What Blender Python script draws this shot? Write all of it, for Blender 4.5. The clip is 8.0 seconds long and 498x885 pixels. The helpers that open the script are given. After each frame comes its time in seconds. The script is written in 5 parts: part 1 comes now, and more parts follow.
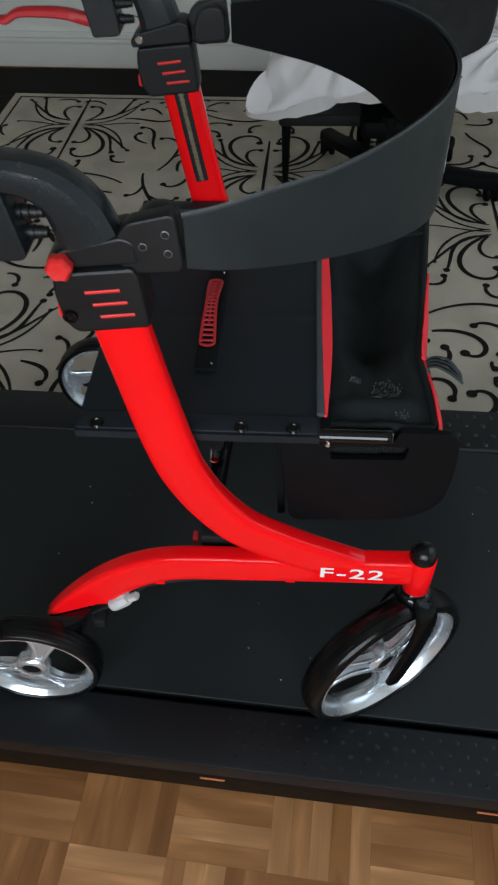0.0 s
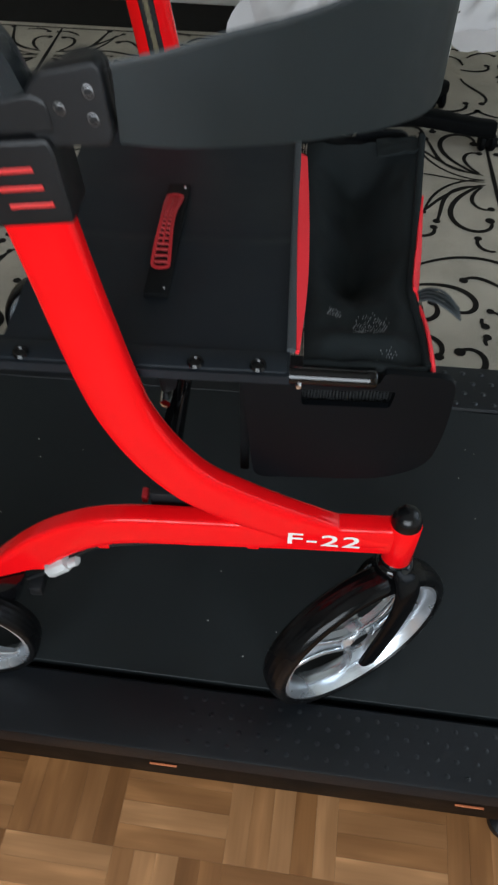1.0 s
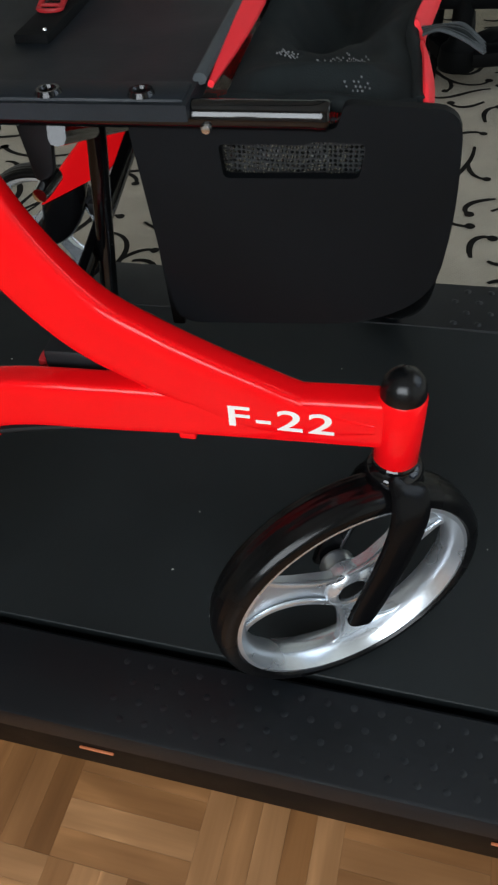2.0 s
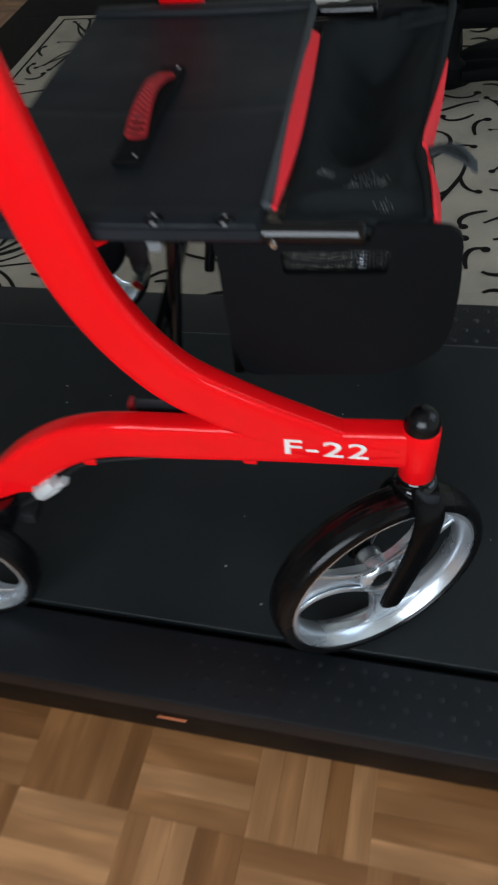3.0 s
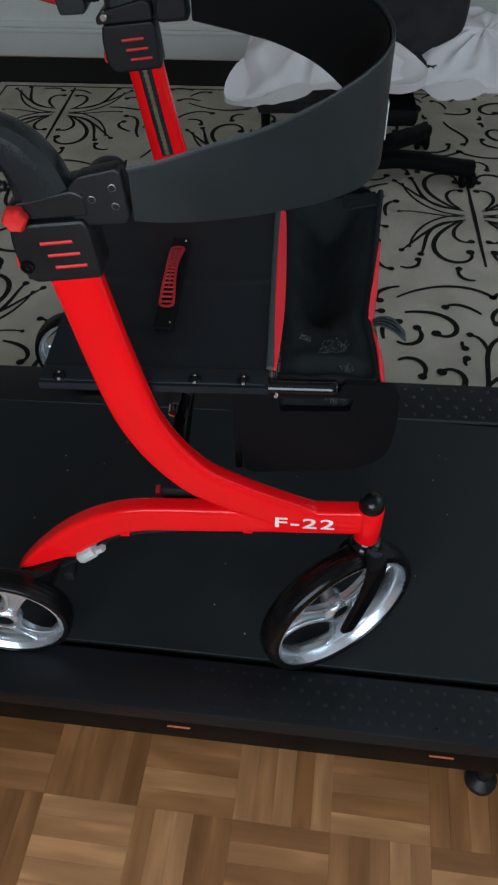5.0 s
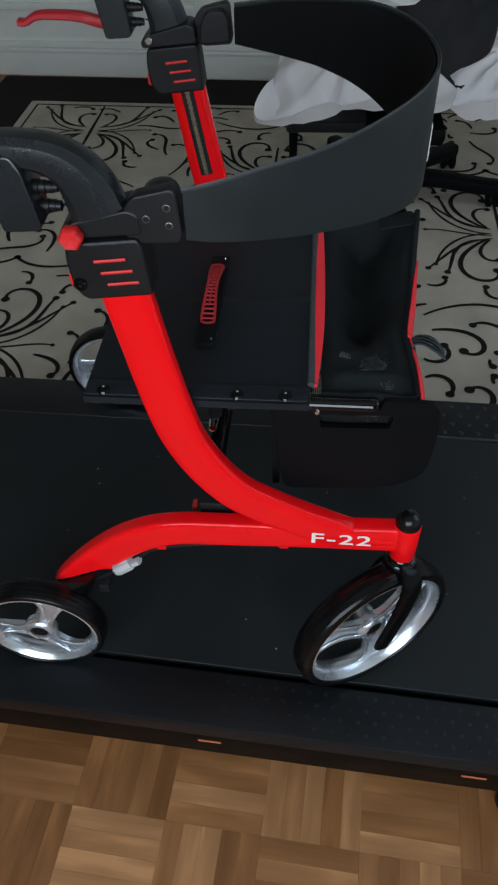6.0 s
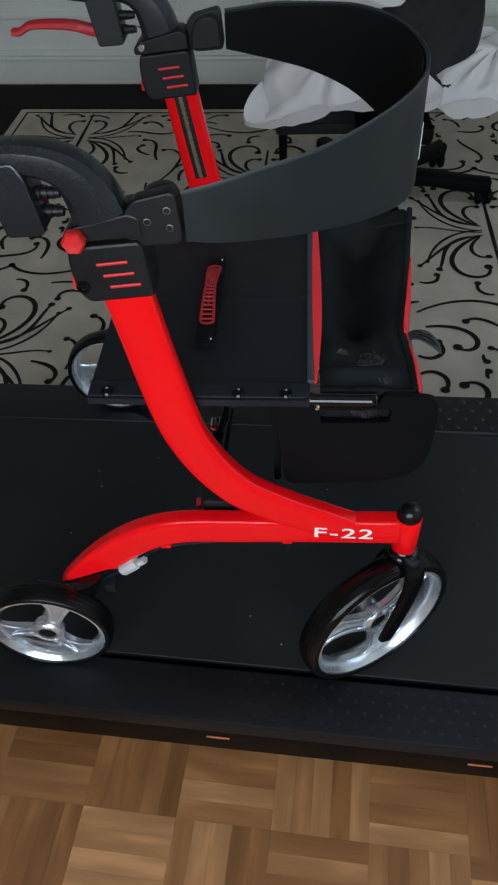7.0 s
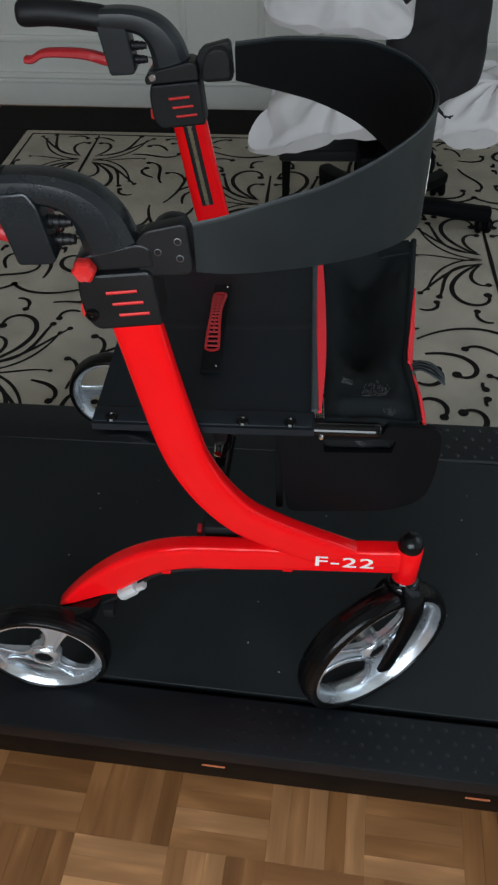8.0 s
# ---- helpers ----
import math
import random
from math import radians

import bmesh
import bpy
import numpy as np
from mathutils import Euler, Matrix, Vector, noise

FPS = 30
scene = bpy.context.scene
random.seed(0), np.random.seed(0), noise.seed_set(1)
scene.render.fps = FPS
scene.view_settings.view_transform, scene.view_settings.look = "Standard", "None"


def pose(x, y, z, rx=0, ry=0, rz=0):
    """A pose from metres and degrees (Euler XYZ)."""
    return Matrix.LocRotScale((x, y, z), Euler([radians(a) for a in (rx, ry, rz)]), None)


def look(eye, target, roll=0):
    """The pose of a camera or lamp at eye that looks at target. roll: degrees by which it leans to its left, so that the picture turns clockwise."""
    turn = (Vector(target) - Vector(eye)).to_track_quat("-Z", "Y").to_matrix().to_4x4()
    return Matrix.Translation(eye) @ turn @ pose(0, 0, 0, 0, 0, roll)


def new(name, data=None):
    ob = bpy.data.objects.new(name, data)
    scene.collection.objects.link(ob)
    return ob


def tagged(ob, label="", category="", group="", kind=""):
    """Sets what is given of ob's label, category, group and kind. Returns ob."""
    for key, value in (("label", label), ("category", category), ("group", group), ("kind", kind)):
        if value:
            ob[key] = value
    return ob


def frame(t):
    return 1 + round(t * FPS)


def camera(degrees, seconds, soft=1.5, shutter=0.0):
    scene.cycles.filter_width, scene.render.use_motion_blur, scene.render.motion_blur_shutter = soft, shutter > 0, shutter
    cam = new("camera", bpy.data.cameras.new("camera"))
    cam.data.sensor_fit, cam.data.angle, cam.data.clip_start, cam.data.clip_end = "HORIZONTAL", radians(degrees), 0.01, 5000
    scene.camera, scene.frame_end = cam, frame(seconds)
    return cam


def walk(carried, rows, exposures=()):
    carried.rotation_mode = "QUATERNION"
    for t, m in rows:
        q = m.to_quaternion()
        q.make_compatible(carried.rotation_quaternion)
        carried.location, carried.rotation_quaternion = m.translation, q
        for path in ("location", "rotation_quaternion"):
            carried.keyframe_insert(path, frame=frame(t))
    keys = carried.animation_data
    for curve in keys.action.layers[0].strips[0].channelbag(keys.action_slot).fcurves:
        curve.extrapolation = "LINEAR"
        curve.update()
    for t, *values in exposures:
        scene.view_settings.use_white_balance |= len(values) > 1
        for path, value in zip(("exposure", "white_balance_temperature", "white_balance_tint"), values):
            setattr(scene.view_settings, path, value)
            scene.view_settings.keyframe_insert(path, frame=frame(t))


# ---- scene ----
cam = camera(36.8, 8.0, 2.25, 0.5)
PATH = [
    (0, (0.108, -0.548, 1.332), (0.02, 0.814, -0.129), -1.5),
    (0.5, (0.115, -0.517, 1.287), (0.063, 0.825, -0.195), -0.3),
    (1, (0.125, -0.475, 1.22), (0.094, 0.823, -0.302), 1.6),
    (1.5, (0.191, -0.422, 1.035), (0.032, 0.885, -0.471), 0.1),
    (1.7, (0.226, -0.41, 0.968), (-0.014, 0.909, -0.517), -2.4),
    (2.25, (0.264, -0.408, 0.933), (-0.06, 0.925, -0.533), -6.2),
    (2.8, (0.255, -0.449, 0.983), (-0.072, 0.893, -0.464), -7.5),
    (3, (0.229, -0.489, 1.073), (-0.07, 0.815, -0.415), -7.2),
    (3.5, (0.168, -0.602, 1.266), (-0.07, 0.676, -0.253), -6.3),
    (4, (0.169, -0.637, 1.321), (-0.005, 0.695, -0.162), -5.6),
    (4.2, (0.168, -0.635, 1.32), (0.015, 0.69, -0.171), -5.0),
    (5.3, (0.146, -0.615, 1.338), (0.08, 0.755, -0.118), -0.2),
    (5.5, (0.137, -0.614, 1.336), (0.042, 0.76, -0.114), -0.5),
    (6, (0.129, -0.626, 1.342), (0.014, 0.757, -0.098), -1.6),
    (6.5, (0.122, -0.638, 1.353), (0.013, 0.769, -0.065), -2.4),
    (7, (0.122, -0.642, 1.348), (0.019, 0.748, -0.087), -2.7),
    (7.5, (0.117, -0.643, 1.356), (0.038, 0.761, -0.066), -1.4),
    (8, (0.112, -0.636, 1.356), (0.021, 0.791, -0.042), -1.2),
]
walk(cam, [(t, look(eye, target, roll)) for t, eye, target, roll in PATH],
     [(0, 0.08, 6300, 10), (1.5, 0.24, 6400, 10), (2.8, 0.20, 6550, 10), (3.0, 0.05, 6200, 10), (3.5, -0.17, 5650, 10), (4.2, -0.19, 5800, 10), (5.5, -0.22, 6050, 10), (6.5, -0.14, 6000, 10), (8, -0.07, 6250, 10)])

# ---- light ----
scene.view_settings.exposure = 0.0
world = bpy.data.worlds.new("world")
scene.world = world
world.use_nodes = True
wn = world.node_tree.nodes
sky = wn.new("ShaderNodeTexSky")
sky.sky_type = "NISHITA"
sky.sun_disc = False
sky.sun_elevation, sky.sun_rotation = radians(40), radians(200)
world.node_tree.links.new(sky.outputs[0], wn["Background"].inputs[0])
wn["Background"].inputs[1].default_value = 0.1


def area_lamp(name, m, sx, sy, power, color):
    data = bpy.data.lights.new(name, "AREA")
    data.shape, data.size, data.size_y = "RECTANGLE", sx, sy
    data.energy, data.color = power, color
    ob = new(name, data)
    ob.matrix_world = m
    return ob


# daylight in the window openings: a large one behind the camera and a dimmer one in the right wall
area_lamp("window_daylight", look((-0.05, -1.72, 1.42), (0.0, 1.5, 0.55)), 1.7, 1.15, 38, (0.87, 0.945, 1.0))
area_lamp("window_daylight_side", look((1.66, 0.45, 1.45), (0.75, 0.85, 0.0)), 1.3, 1.1, 7, (0.80, 0.91, 1.0))

# ---- materials ----
def ramp(nt, fac, stops):
    r = nt.nodes.new("ShaderNodeValToRGB")
    el = r.color_ramp.elements
    while len(el) < len(stops):
        el.new(0.5)
    for e, (p, c) in zip(el, stops):
        e.position, e.color = p, (*c, 1)
    nt.links.new(fac, r.inputs[0])
    return r.outputs[0]


def noise_tex(nt, vec, scale, detail=4.0, rough=0.55):
    n = nt.nodes.new("ShaderNodeTexNoise")
    n.inputs["Scale"].default_value = scale
    n.inputs["Detail"].default_value = detail
    n.inputs["Roughness"].default_value = rough
    nt.links.new(vec, n.inputs["Vector"])
    return n.outputs["Fac"]


def material(name, color, rough=0.5, metal=0.0, vary=0.12, scale=6.0, grain=90.0, bump=0.05, coat=0.0, spec=0.5,
             rough_vary=0.1, sheen=0.0, bump_dist=0.002, trans=0.0):
    """A surface with variation at two scales in colour, roughness and relief."""
    mat = bpy.data.materials.new(name)
    mat.use_nodes = True
    nt = mat.node_tree
    b = nt.nodes["Principled BSDF"]
    tc = nt.nodes.new("ShaderNodeTexCoord").outputs["Object"]
    big = noise_tex(nt, tc, scale)
    fine = noise_tex(nt, tc, grain, 3.0)
    mix = nt.nodes.new("ShaderNodeMath")
    mix.operation = "MULTIPLY_ADD"
    mix.inputs[1].default_value = 0.4
    nt.links.new(fine, mix.inputs[0])
    nt.links.new(big, mix.inputs[2])
    dark = tuple(c * (1 - vary) for c in color)
    light = tuple(min(1.0, c * (1 + vary)) for c in color)
    nt.links.new(ramp(nt, mix.outputs[0], [(0.45, dark), (0.95, light)]), b.inputs["Base Color"])
    mr = nt.nodes.new("ShaderNodeMapRange")
    mr.inputs["From Min"].default_value, mr.inputs["From Max"].default_value = 0.3, 0.7
    mr.inputs["To Min"].default_value = max(0.02, rough - rough_vary)
    mr.inputs["To Max"].default_value = min(1.0, rough + rough_vary)
    nt.links.new(big, mr.inputs["Value"])
    nt.links.new(mr.outputs[0], b.inputs["Roughness"])
    b.inputs["Metallic"].default_value = metal
    b.inputs["Coat Weight"].default_value = coat
    b.inputs["Coat Roughness"].default_value = 0.08
    b.inputs["Specular IOR Level"].default_value = spec
    b.inputs["Sheen Weight"].default_value = sheen
    b.inputs["Transmission Weight"].default_value = trans
    if bump > 0:
        bp = nt.nodes.new("ShaderNodeBump")
        bp.inputs["Strength"].default_value = bump
        bp.inputs["Distance"].default_value = bump_dist
        nt.links.new(fine, bp.inputs["Height"])
        nt.links.new(bp.outputs[0], b.inputs["Normal"])
    return mat


def wood_material(name):
    """Oiled mosaic parquet: each finger has its own tone, with grain along its length."""
    mat = bpy.data.materials.new(name)
    mat.use_nodes = True
    nt = mat.node_tree
    b = nt.nodes["Principled BSDF"]
    info = nt.nodes.new("ShaderNodeObjectInfo")
    geo = nt.nodes.new("ShaderNodeNewGeometry")
    both = nt.nodes.new("ShaderNodeMath")
    both.operation = "ADD"
    nt.links.new(info.outputs["Random"], both.inputs[0])
    nt.links.new(geo.outputs["Random Per Island"], both.inputs[1])
    frac = nt.nodes.new("ShaderNodeMath")
    frac.operation = "FRACT"
    nt.links.new(both.outputs[0], frac.inputs[0])
    uv = nt.nodes.new("ShaderNodeUVMap")
    shift = nt.nodes.new("ShaderNodeVectorMath")
    shift.operation = "MULTIPLY_ADD"
    shift.inputs[1].default_value = (1, 1, 1)
    comb = nt.nodes.new("ShaderNodeCombineXYZ")
    far = nt.nodes.new("ShaderNodeMath")
    far.operation = "MULTIPLY"
    far.inputs[1].default_value = 37.0
    nt.links.new(frac.outputs[0], far.inputs[0])
    nt.links.new(far.outputs[0], comb.inputs[0])
    nt.links.new(far.outputs[0], comb.inputs[2])
    nt.links.new(uv.outputs[0], shift.inputs[0])
    nt.links.new(comb.outputs[0], shift.inputs[2])
    mp = nt.nodes.new("ShaderNodeMapping")
    mp.inputs["Scale"].default_value = (7, 170, 60)
    nt.links.new(shift.outputs[0], mp.inputs[0])
    grain = noise_tex(nt, mp.outputs[0], 1.0, 5.0, 0.6)
    mp2 = nt.nodes.new("ShaderNodeMapping")
    mp2.inputs["Scale"].default_value = (6, 30, 20)
    mp2.inputs["Rotation"].default_value = (0, 0, 0.22)
    nt.links.new(shift.outputs[0], mp2.inputs[0])
    fig = noise_tex(nt, mp2.outputs[0], 1.0, 1.5)
    tone = ramp(nt, frac.outputs[0], [(0.0, (0.215, 0.092, 0.029)), (0.3, (0.280, 0.124, 0.042)), (0.62, (0.350, 0.165, 0.062)), (1.0, (0.460, 0.235, 0.100))])
    gr = ramp(nt, grain, [(0.32, (0.90, 0.88, 0.85)), (0.62, (1.05, 1.045, 1.04))])
    fg = ramp(nt, fig, [(0.30, (0.70, 0.66, 0.60)), (0.5, (0.92, 0.90, 0.88)), (0.60, (1.12, 1.12, 1.13)), (0.68, (1.50, 1.54, 1.60))])
    m1 = nt.nodes.new("ShaderNodeMix")
    m1.data_type, m1.blend_type = "RGBA", "MULTIPLY"
    m1.inputs[0].default_value = 0.75
    nt.links.new(tone, m1.inputs[6])
    nt.links.new(gr, m1.inputs[7])
    m2 = nt.nodes.new("ShaderNodeMix")
    m2.data_type, m2.blend_type = "RGBA", "MULTIPLY"
    m2.inputs[0].default_value = 0.75
    nt.links.new(m1.outputs[2], m2.inputs[6])
    nt.links.new(fg, m2.inputs[7])
    nt.links.new(m2.outputs[2], b.inputs["Base Color"])
    mr = nt.nodes.new("ShaderNodeMapRange")
    mr.inputs["To Min"].default_value, mr.inputs["To Max"].default_value = 0.36, 0.55
    nt.links.new(grain, mr.inputs["Value"])
    nt.links.new(mr.outputs[0], b.inputs["Roughness"])
    bp = nt.nodes.new("ShaderNodeBump")
    bp.inputs["Strength"].default_value, bp.inputs["Distance"].default_value = 0.15, 0.0005
    nt.links.new(grain, bp.inputs["Height"])
    nt.links.new(bp.outputs[0], b.inputs["Normal"])
    return mat


def mesh_fabric(name, color, cell, wire, rough=0.7):
    """Open net: threads with holes between them."""
    mat = material(name, color, rough, vary=0.2, grain=400, bump=0.1)
    nt = mat.node_tree
    b, out = nt.nodes["Principled BSDF"], nt.nodes["Material Output"]
    uv = nt.nodes.new("ShaderNodeUVMap")
    vor = nt.nodes.new("ShaderNodeTexVoronoi")
    vor.inputs["Scale"].default_value = 1 / cell
    vor.inputs["Randomness"].default_value = 0.15
    nt.links.new(uv.outputs[0], vor.inputs["Vector"])
    lt = nt.nodes.new("ShaderNodeMath")
    lt.operation = "LESS_THAN"
    lt.inputs[1].default_value = wire
    nt.links.new(vor.outputs["Distance"], lt.inputs[0])
    tr = nt.nodes.new("ShaderNodeBsdfTransparent")
    mx = nt.nodes.new("ShaderNodeMixShader")
    nt.links.new(lt.outputs[0], mx.inputs[0])
    nt.links.new(b.outputs[0], mx.inputs[1])
    nt.links.new(tr.outputs[0], mx.inputs[2])
    nt.links.new(mx.outputs[0], out.inputs[0])
    return mat


RED = material("red_lacquer", (0.90, 0.005, 0.008), 0.10, vary=0.05, grain=900, bump=0.02, coat=0.0, spec=0.3, bump_dist=0.0004, rough_vary=0.04)
RED_PRINT = material("red_rubber", (0.68, 0.022, 0.020), 0.45, vary=0.08, bump=0.03)
RED_STRAP = material("dark_red_rubber", (0.46, 0.017, 0.022), 0.5, vary=0.1, bump=0.03)
RED_TRIM = material("red_piping_fabric", (0.92, 0.018, 0.03), 0.6, vary=0.1, grain=700, bump=0.25)
BLACK_PLASTIC = material("black_plastic", (0.006, 0.0065, 0.0075), 0.46, vary=0.2, grain=900, bump=0.18, bump_dist=0.0005, spec=0.35)
GREY_PLASTIC = material("charcoal_handle_plastic", (0.0125, 0.0155, 0.018), 0.30, vary=0.15, grain=700, bump=0.1, bump_dist=0.0005)
BLACK_GLOSS = material("black_gloss_paint", (0.003, 0.003, 0.0035), 0.09, vary=0.2, grain=500, bump=0.02, spec=0.4, rough_vary=0.03)
CROWN_GLOSS = material("black_gloss_enamel", (0.003, 0.003, 0.0035), 0.05, vary=0.2, grain=60, bump=0.12, bump_dist=0.002, spec=0.6, rough_vary=0.02)
FORK_BLACK = material("black_powder_coat", (0.0028, 0.0028, 0.0032), 0.22, vary=0.2, grain=500, bump=0.02, spec=0.18, rough_vary=0.04)
BAR_BLACK = material("black_chromed_bar", (0.002, 0.002, 0.0024), 0.045, vary=0.2, grain=500, bump=0.0, spec=0.6, rough_vary=0.015)
CAP_BLACK = material("black_cap_plastic", (0.004, 0.0042, 0.0046), 0.24, vary=0.2, grain=500, bump=0.05, spec=0.35, rough_vary=0.04)
TYRE = material("black_tyre_rubber", (0.0032, 0.0033, 0.0036), 0.24, vary=0.25, grain=300, bump=0.15, bump_dist=0.0006, spec=0.22, coat=0.06)
SILVER = material("silver_wheel_plastic", (0.74, 0.79, 0.84), 0.26, metal=0.85, vary=0.06, grain=600, bump=0.04, bump_dist=0.0004)
STEEL = material("bright_steel", (0.75, 0.75, 0.76), 0.18, metal=1.0, vary=0.05, bump=0.02)
DULL_STEEL = material("dark_zinc_steel", (0.32, 0.33, 0.34), 0.35, metal=1.0, vary=0.1, bump=0.03)
WHITE_PRINT = material("white_lettering", (0.85, 0.82, 0.78), 0.5, vary=0.05, bump=0.0)
SEAT_VINYL = material("black_seat_vinyl", (0.0080, 0.0112, 0.0150), 0.54, spec=0.28, vary=0.25, scale=9, grain=500, bump=0.25, bump_dist=0.0006)
BAND_VINYL = material("charcoal_backrest_vinyl", (0.0078, 0.0122, 0.0136), 0.48, vary=0.12, scale=12, grain=900, bump=0.2, bump_dist=0.0004, spec=0.4)
BAND_INSIDE = material("black_backrest_lining", (0.0028, 0.0034, 0.0038), 0.8, vary=0.2, grain=900, bump=0.3, bump_dist=0.0005, spec=0.2)
BAND_EDGE = material("grey_edge_binding", (0.028, 0.033, 0.035), 0.6, vary=0.15, grain=600, bump=0.2)
BAG_CLOTH = material("black_nylon_cloth", (0.0085, 0.0115, 0.0122), 0.85, vary=0.3, scale=20, grain=900, bump=0.5, bump_dist=0.0008, spec=0.2)
BAG_NET = mesh_fabric("black_open_net", (0.008, 0.009, 0.0095), 0.0030, 0.40)
PANEL = material("brown_black_moulded_panel", (0.0028, 0.0037, 0.0047), 0.52, vary=0.15, grain=1200, bump=0.25, bump_dist=0.0004, spec=0.12)
GREY_WEB = material("grey_webbing", (0.045, 0.053, 0.058), 0.75, vary=0.2, grain=800, bump=0.4)
GOLD = material("brass_scale_strip", (0.22, 0.19, 0.11), 0.45, metal=0.3, vary=0.3, scale=120, grain=400, bump=0.1)
CLEAR_GREY = material("pale_grey_reflector", (0.55, 0.57, 0.57), 0.3, vary=0.1, bump=0.05)
BELT = material("black_running_belt", (0.0094, 0.0122, 0.0130), 0.62, spec=0.3, vary=0.2, scale=5, grain=1400, bump=0.5, bump_dist=0.0005)
RAIL = material("black_side_rail_plastic", (0.0035, 0.0048, 0.0065), 0.46, spec=0.35, vary=0.22, scale=5, grain=1100, bump=0.3, bump_dist=0.0004)
# lighter than the rail: the studs' highlights are put into this colour
STUD = material("highlit_stud_plastic", (0.0075, 0.0095, 0.0115), 0.36, vary=0.25, scale=40, bump=0.0, spec=0.45)
SKIRT = material("brown_black_steel_frame", (0.003, 0.0022, 0.0018), 0.5, vary=0.25, scale=8, grain=600, bump=0.1, spec=0.12)
ORANGE = material("orange_sticker", (0.55, 0.17, 0.07), 0.4, vary=0.15, bump=0.0)
DUST = material("pale_dust", (0.55, 0.55, 0.5), 0.9, vary=0.2, bump=0.0)
WALL_PAINT = material("off_white_wall_paint", (0.86, 0.88, 0.83), 0.6, vary=0.04, scale=2, grain=60, bump=0.06)
TRIM_PAINT = material("off_white_trim_paint", (0.87, 0.89, 0.84), 0.42, vary=0.04, scale=3, grain=80, bump=0.05)
# the ceiling is out of view; toned down so less light bounces onto the rug
CEIL_PAINT = material("dimmed_ceiling_paint", (0.56, 0.55, 0.51), 0.8, vary=0.03, scale=2, bump=0.05)
PARQUET = wood_material("oak_parquet")
SUBFLOOR = material("dark_joint_filler", (0.30, 0.165, 0.075), 0.8, vary=0.2)
RUG_BEIGE = material("beige_flatweave", (0.545, 0.492, 0.402), 0.95, vary=0.2, scale=7, grain=330, bump=0.8, bump_dist=0.002)
def add_weave(mat, width, row):
    """Short woven stitches in staggered rows, with a darker colour between them."""
    nt = mat.node_tree
    b = nt.nodes["Principled BSDF"]
    tc = nt.nodes.new("ShaderNodeTexCoord").outputs["Object"]
    br = nt.nodes.new("ShaderNodeTexBrick")
    br.inputs["Color1"].default_value = br.inputs["Color2"].default_value = (1, 1, 1, 1)
    br.inputs["Mortar"].default_value = (0.66, 0.64, 0.60, 1)
    br.inputs["Scale"].default_value = 1.0
    br.inputs["Brick Width"].default_value, br.inputs["Row Height"].default_value = width, row
    br.inputs["Mortar Size"].default_value, br.inputs["Mortar Smooth"].default_value = row * 0.16, 0.6
    nt.links.new(tc, br.inputs["Vector"])
    base = b.inputs["Base Color"].links[0].from_socket
    mx = nt.nodes.new("ShaderNodeMix")
    mx.data_type, mx.blend_type = "RGBA", "MULTIPLY"
    mx.inputs[0].default_value = 1.0
    nt.links.new(base, mx.inputs[6])
    nt.links.new(br.outputs["Color"], mx.inputs[7])
    nt.links.new(mx.outputs[2], b.inputs["Base Color"])


add_weave(RUG_BEIGE, 0.0085, 0.0042)
RUG_BLACK = material("black_rug_pile", (0.0125, 0.0108, 0.0092), 0.95, vary=0.3, scale=30, grain=500, bump=0.8, bump_dist=0.002, spec=0.2)
LINEN = material("white_cotton", (0.80, 0.77, 0.768), 0.85, vary=0.04, scale=10, grain=500, bump=0.2, bump_dist=0.0008, sheen=0.1)
CHAIR_BLACK = material("black_chair_fabric", (0.0105, 0.0105, 0.0118), 0.62, vary=0.25, scale=9, grain=500, bump=0.4, sheen=0.1, spec=0.3)
CHAIR_PLASTIC = material("black_nylon_base", (0.0022, 0.0026, 0.0032), 0.6, vary=0.2, grain=400, bump=0.1, spec=0.12)
GLASS = material("window_glass", (1, 1, 1), 0.03, vary=0.0, bump=0.0, trans=1.0, rough_vary=0.0)


# ---- mesh helpers ----
def link_mesh(name, bm, mat, smooth=True, angle=40):
    bm.normal_update()
    if smooth:
        lim = radians(angle)
        for f in bm.faces:
            f.smooth = True
        for e in bm.edges:
            if len(e.link_faces) == 2 and (e.calc_face_angle(0.0) > lim or max(len(f.verts) for f in e.link_faces) > 8):
                e.smooth = False
    me = bpy.data.meshes.new(name)
    bm.to_mesh(me)
    bm.free()
    me.materials.append(mat)
    return new(name, me)


def thing(name, m, label, category, group="", kind=""):
    """An Empty at the base of a thing that has parts."""
    ob = new(name)
    ob.matrix_world = m
    ob.empty_display_size = 0.1
    return tagged(ob, label, category, group, kind)


def part(name, bm, mat, parent, label="", flip=None, smooth=True, angle=40, second=None):
    """Links a bmesh, built in the world's axes, as one mesh object under a thing or a part."""
    if flip is not None:
        bm.transform(flip)
        if flip.to_3x3().determinant() < 0:
            bmesh.ops.reverse_faces(bm, faces=bm.faces)
    top = parent
    while top.parent:
        top = top.parent
    bm.transform(top.matrix_basis.inverted())
    ob = link_mesh(name, bm, mat, smooth, angle)
    if second:
        ob.data.materials.append(second)
    ob.parent = parent
    return tagged(ob, label)


def whole(name, bm, mat, label, category, kind="", group="", smooth=True, angle=40):
    return tagged(link_mesh(name, bm, mat, smooth, angle), label, category, group, kind)


